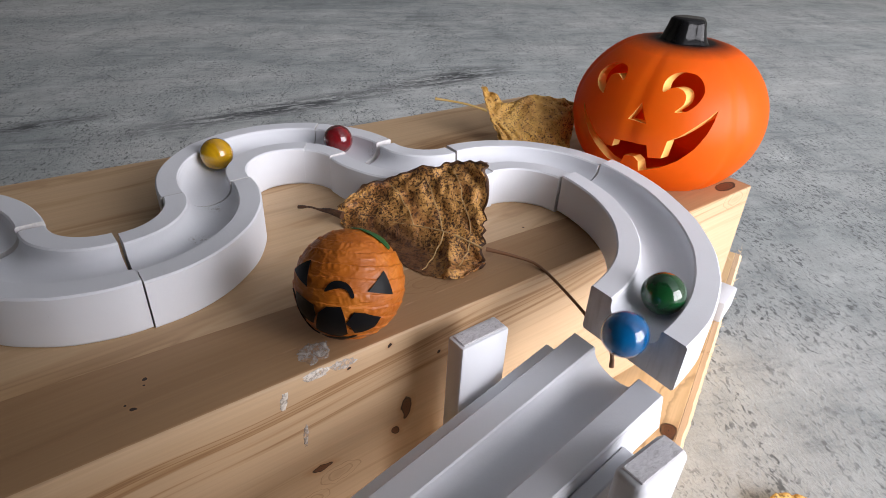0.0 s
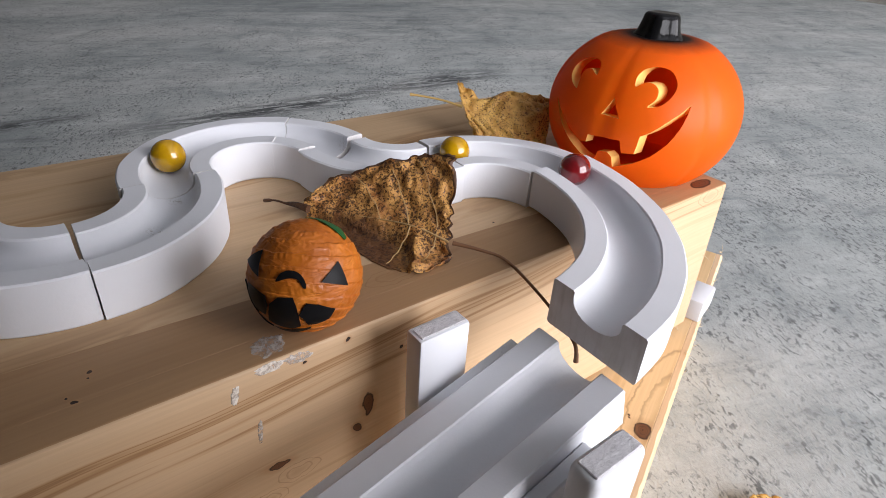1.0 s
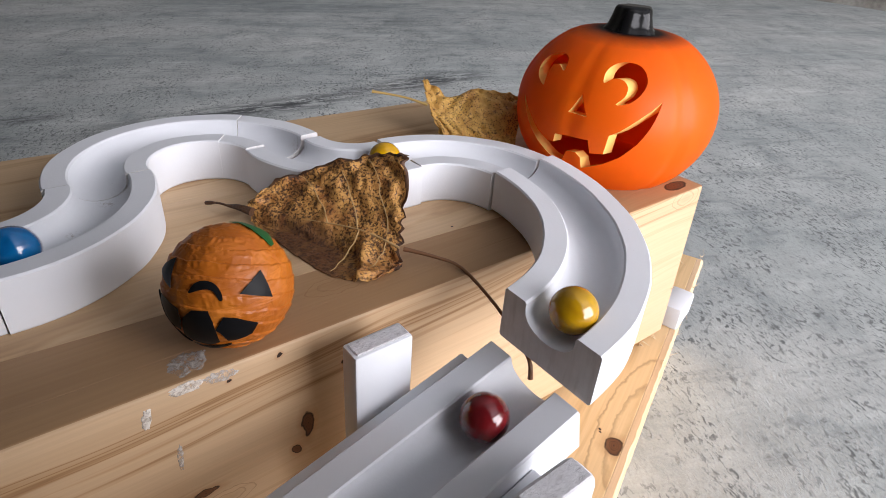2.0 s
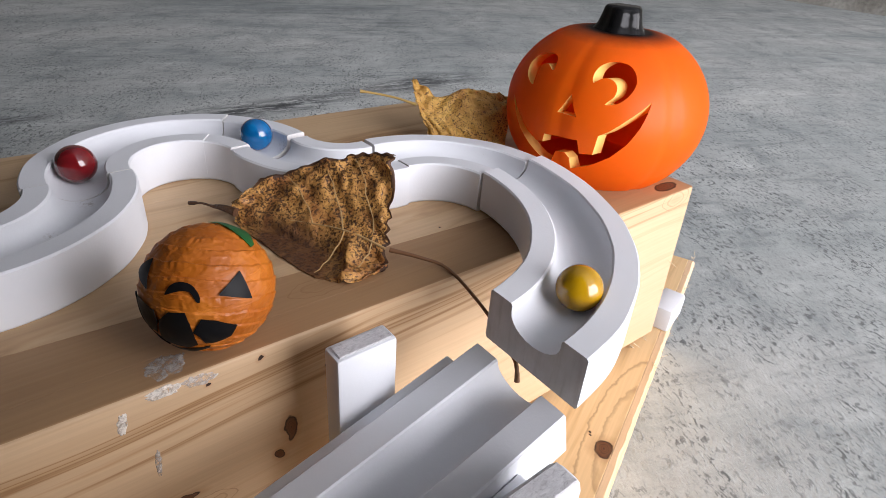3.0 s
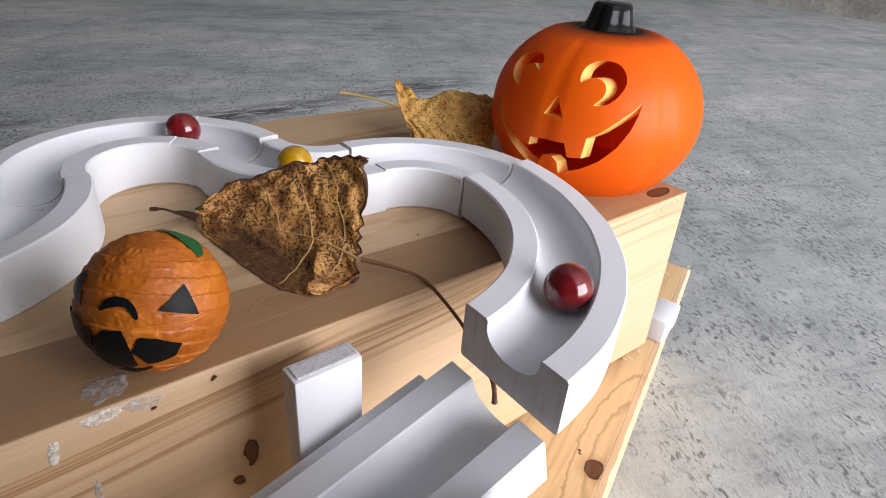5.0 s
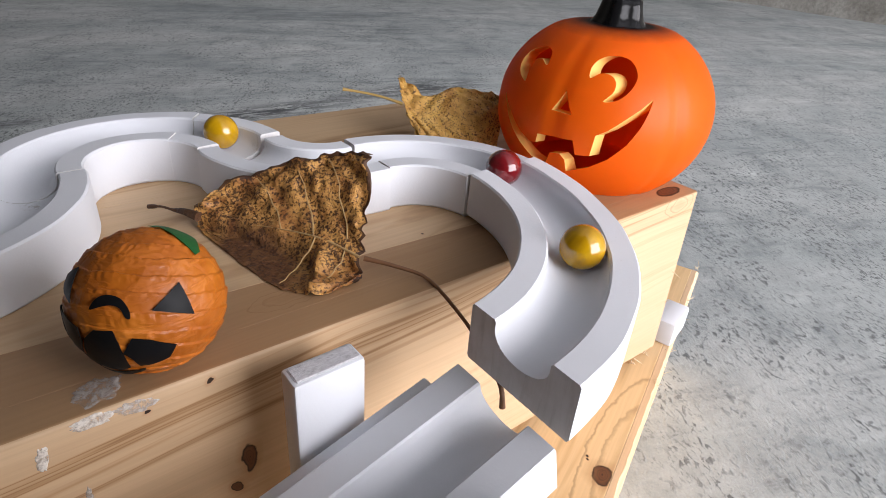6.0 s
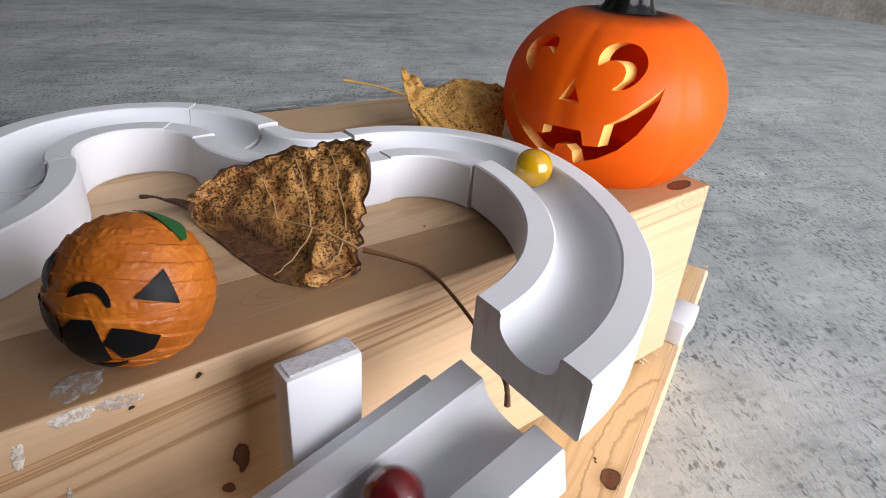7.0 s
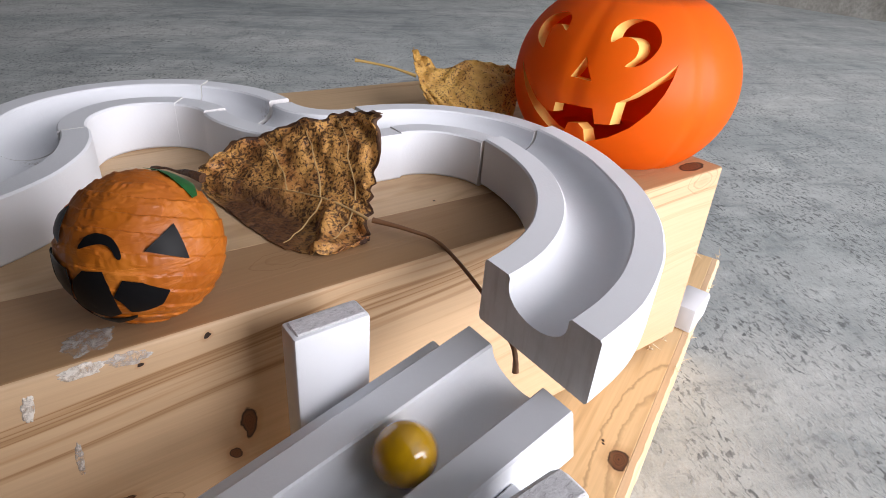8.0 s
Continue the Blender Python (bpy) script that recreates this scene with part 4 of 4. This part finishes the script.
# ---- the marbles ----
def run():
    """The way of a marble's centre, with the length run at each point."""
    pts = [Vector((-0.4361, 0.1155 - 0.004 * k, 0.0195)) for k in range(45, 0, -1)]
    for i, (c, r, a0, a1, h) in enumerate(ARCS):
        nxt = ARCS[i + 1][4] if i + 1 < len(ARCS) else h
        for k in range(40):
            a = radians(a0 + (a1 - a0) * (k + 0.5) / 40)
            # in these bends the marble runs up on the outer side of the groove
            up = {4: min(1, k / 10), 5: min(1, 4 - k / 10), 7: min(1, k / 10), 8: 1}.get(i, 0)
            y = c[1] + (r + 0.0018 * up) * math.sin(a)
            lean = LAST_DROP * y if i == len(ARCS) - 1 else 0
            pts.append(Vector((c[0] + (r + 0.0018 * up) * math.cos(a), y, h + (nxt - h) * k / 40 - DEPTH + BALL + 0.0006 * up + lean)))
    pts.append(Vector((-0.1880, -0.0520, 0.0135)))
    pts.append(Vector((-0.1940, -0.0505, 0.0055)))
    for k in range(135):
        pts.append(CHUTE @ Vector((-0.0135 - 0.002 * k, 0, BALL - CHUTE_DEPTH)))
    s = [0.0]
    for p, q in zip(pts, pts[1:]):
        s.append(s[-1] + (q - p).length)
    return pts, s


RUN, RUN_S = run()


def run_at(s):
    i = int(np.searchsorted(RUN_S, s)) - 1
    i = min(max(i, 0), len(RUN) - 2)
    f = (s - RUN_S[i]) / (RUN_S[i + 1] - RUN_S[i])
    return RUN[i].lerp(RUN[i + 1], min(max(f, 0), 1))


def marble(color, dark, label):
    m, n, l, b = material("marble_glass", 0.06)
    v = coords(n, l)
    swirl = noise_tex(n, l, v, 70, 3, 0.5, 1.5)
    col = ramp(n, l, swirl, [(0.25, dark), (0.6, color), (0.8, tuple(min(1, k * 1.15) for k in color))])
    l.new(col, b.inputs["Base Color"])
    b.inputs["Coat Weight"].default_value, b.inputs["Coat Roughness"].default_value = 1.0, 0.03
    b.inputs["Specular IOR Level"].default_value = 0.3
    bm = bmesh.new()
    bmesh.ops.create_uvsphere(bm, u_segments=40, v_segments=24, radius=BALL)
    return tagged(part("marble", bm, m, None, "", 180), label, "marble", "rolling marbles")


BLUE = ((0.002, 0.125, 0.34), (0.001, 0.05, 0.17), "glossy blue glass marble rolling down the track")
GREEN = ((0.007, 0.070, 0.018), (0.003, 0.030, 0.009), "glossy green glass marble rolling down the track")
RED = ((0.17, 0.008, 0.011), (0.07, 0.003, 0.005), "glossy dark red glass marble rolling down the track")
YELLOW = ((0.52, 0.29, 0.004), (0.30, 0.145, 0.002), "glossy yellow glass marble rolling down the track")

# seconds and metres run, counted from the bend at the far end of the track
MARBLES = [
    (BLUE, [(0, 0.6303), (0.25, 0.6878), (0.5, 0.7878)]),
    (GREEN, [(0, 0.6023), (0.15, 0.6183), (0.3, 0.6408), (0.5, 0.6918), (0.6, 0.7218), (0.8, 0.7878)]),
    (RED, [(0, 0.3338), (0.3, 0.3753), (0.5, 0.4128), (0.6, 0.4298), (0.9, 0.4808), (1.2, 0.5353), (1.5, 0.5958), (1.8, 0.6283), (2, 0.6638), (2.1, 0.6898), (2.4, 0.7778)]),
    (YELLOW, [(0, 0.2628), (0.3, 0.3103), (0.5, 0.3458), (0.6, 0.3618), (0.9, 0.4123), (1.2, 0.4633), (1.5, 0.5213), (1.8, 0.5828), (2.1, 0.6243), (2.2, 0.6363), (2.5, 0.7058), (2.8, 0.7878)]),
    (YELLOW, [(0, 0.0318), (0.3, 0.1148), (0.5, 0.1628), (0.6, 0.1828), (0.9, 0.2333), (1.2, 0.2838), (1.5, 0.3348), (1.8, 0.3768), (2.1, 0.4293), (2.2, 0.4483), (2.7, 0.5383), (3.1, 0.6098), (3.3, 0.6283), (3.5, 0.6856), (3.9, 0.7878)]),
    (BLUE, [(0, -0.0200), (1.55, -0.0100), (1.8, 0.1153), (2, 0.1623), (2.1, 0.1828), (2.2, 0.2058), (2.75, 0.3008), (3.3, 0.3883), (3.5, 0.4253), (3.9, 0.4943), (4, 0.5103), (4.1, 0.5308), (4.3, 0.5778), (4.5, 0.6098), (4.7, 0.6363), (5, 0.7058), (5.3, 0.7878)]),
    (RED, [(0, -0.0370), (1.6, -0.0370), (2.2, -0.0100), (2.6, 0.1208), (3, 0.2398), (3.3, 0.2948), (3.5, 0.3363), (3.7, 0.3593), (3.9, 0.3953), (4, 0.4153), (4.1, 0.4283), (4.3, 0.4568), (4.5, 0.4948), (4.7, 0.5278), (5.1, 0.6053), (5.3, 0.6363), (5.6, 0.7078), (5.9, 0.7878)]),
    (YELLOW, [(0, -0.0540), (2.6, -0.0540), (3.2, 0.0200), (3.7, 0.1603), (3.9, 0.2108), (4, 0.2288), (4.3, 0.2743), (4.5, 0.3113), (4.7, 0.3423), (5.3, 0.4333), (5.8, 0.5153), (6, 0.5608), (6.2, 0.5993), (6.4, 0.6158), (6.5, 0.6228), (6.6, 0.6333), (6.8, 0.6858), (7.2, 0.7978)]),
    (RED, [(0, -0.0710), (3.2, -0.0710), (3.9, 0.0618), (4.3, 0.1853), (4.5, 0.2358), (4.7, 0.2668), (5.3, 0.3678), (5.8, 0.4513), (6, 0.4888), (6.2, 0.5288), (6.4, 0.5723), (6.5, 0.5908), (6.6, 0.6078), (6.8, 0.6263), (7, 0.6808), (7.4, 0.7828)]),
    (YELLOW, [(0, -0.0880), (4.2, -0.0880), (4.9, 0.0628), (5.4, 0.2038), (5.8, 0.2928), (6, 0.3363), (6.2, 0.3578), (6.4, 0.3943), (6.5, 0.4143), (6.8, 0.4668), (7, 0.5033), (7.2, 0.5393), (7.4, 0.5803), (7.6, 0.6123), (7.8, 0.6283), (8, 0.6790)]),
]
BALLS = [marble(*kind) for kind, _ in MARBLES]
# run length at which the counting starts: the second bend's angle of 120 degrees
START = RUN_S[45 + 25] - 0.001


def smooth_s(rows, t):
    """Monotone cubic through the rows."""
    ts, ss = [r[0] for r in rows], [r[1] for r in rows]
    if t <= ts[0]:
        return ss[0]
    if t >= ts[-1]:
        return ss[-1]
    d = [(ss[i + 1] - ss[i]) / (ts[i + 1] - ts[i]) for i in range(len(ts) - 1)]
    k = [d[0]] + [0.0 if a * b <= 0 else 2 * a * b / (a + b) for a, b in zip(d, d[1:])] + [d[-1]]
    i = max(j for j in range(len(ts) - 1) if ts[j] <= t)
    h = ts[i + 1] - ts[i]
    f = (t - ts[i]) / h
    return ss[i] * (1 + 2 * f) * (1 - f) ** 2 + h * k[i] * f * (1 - f) ** 2 + ss[i + 1] * f * f * (3 - 2 * f) + h * k[i + 1] * f * f * (f - 1)


def motions():
    """Roll each marble along the groove."""
    for n, (ball, (kind, rows)) in enumerate(zip(BALLS, MARBLES)):
        turn = Matrix.Identity(3)
        last = None
        keys = []
        end = RUN_S[-1] - START - 0.001 - 0.0165 * n
        for step in range(0, 121):
            t = step / 15
            p = run_at(START + min(smooth_s(rows, t), end))
            if last is not None and (p - last).length > 1e-6:
                way = p - last
                axis = Vector((0, 0, 1)).cross(way)
                if axis.length > 1e-7:
                    turn = Matrix.Rotation(min(way.length / BALL, 1.3), 3, axis.normalized()) @ turn
            last = p
            keys.append((t, Matrix.Translation(p) @ turn.to_4x4()))
        walk(ball, keys)


motions()
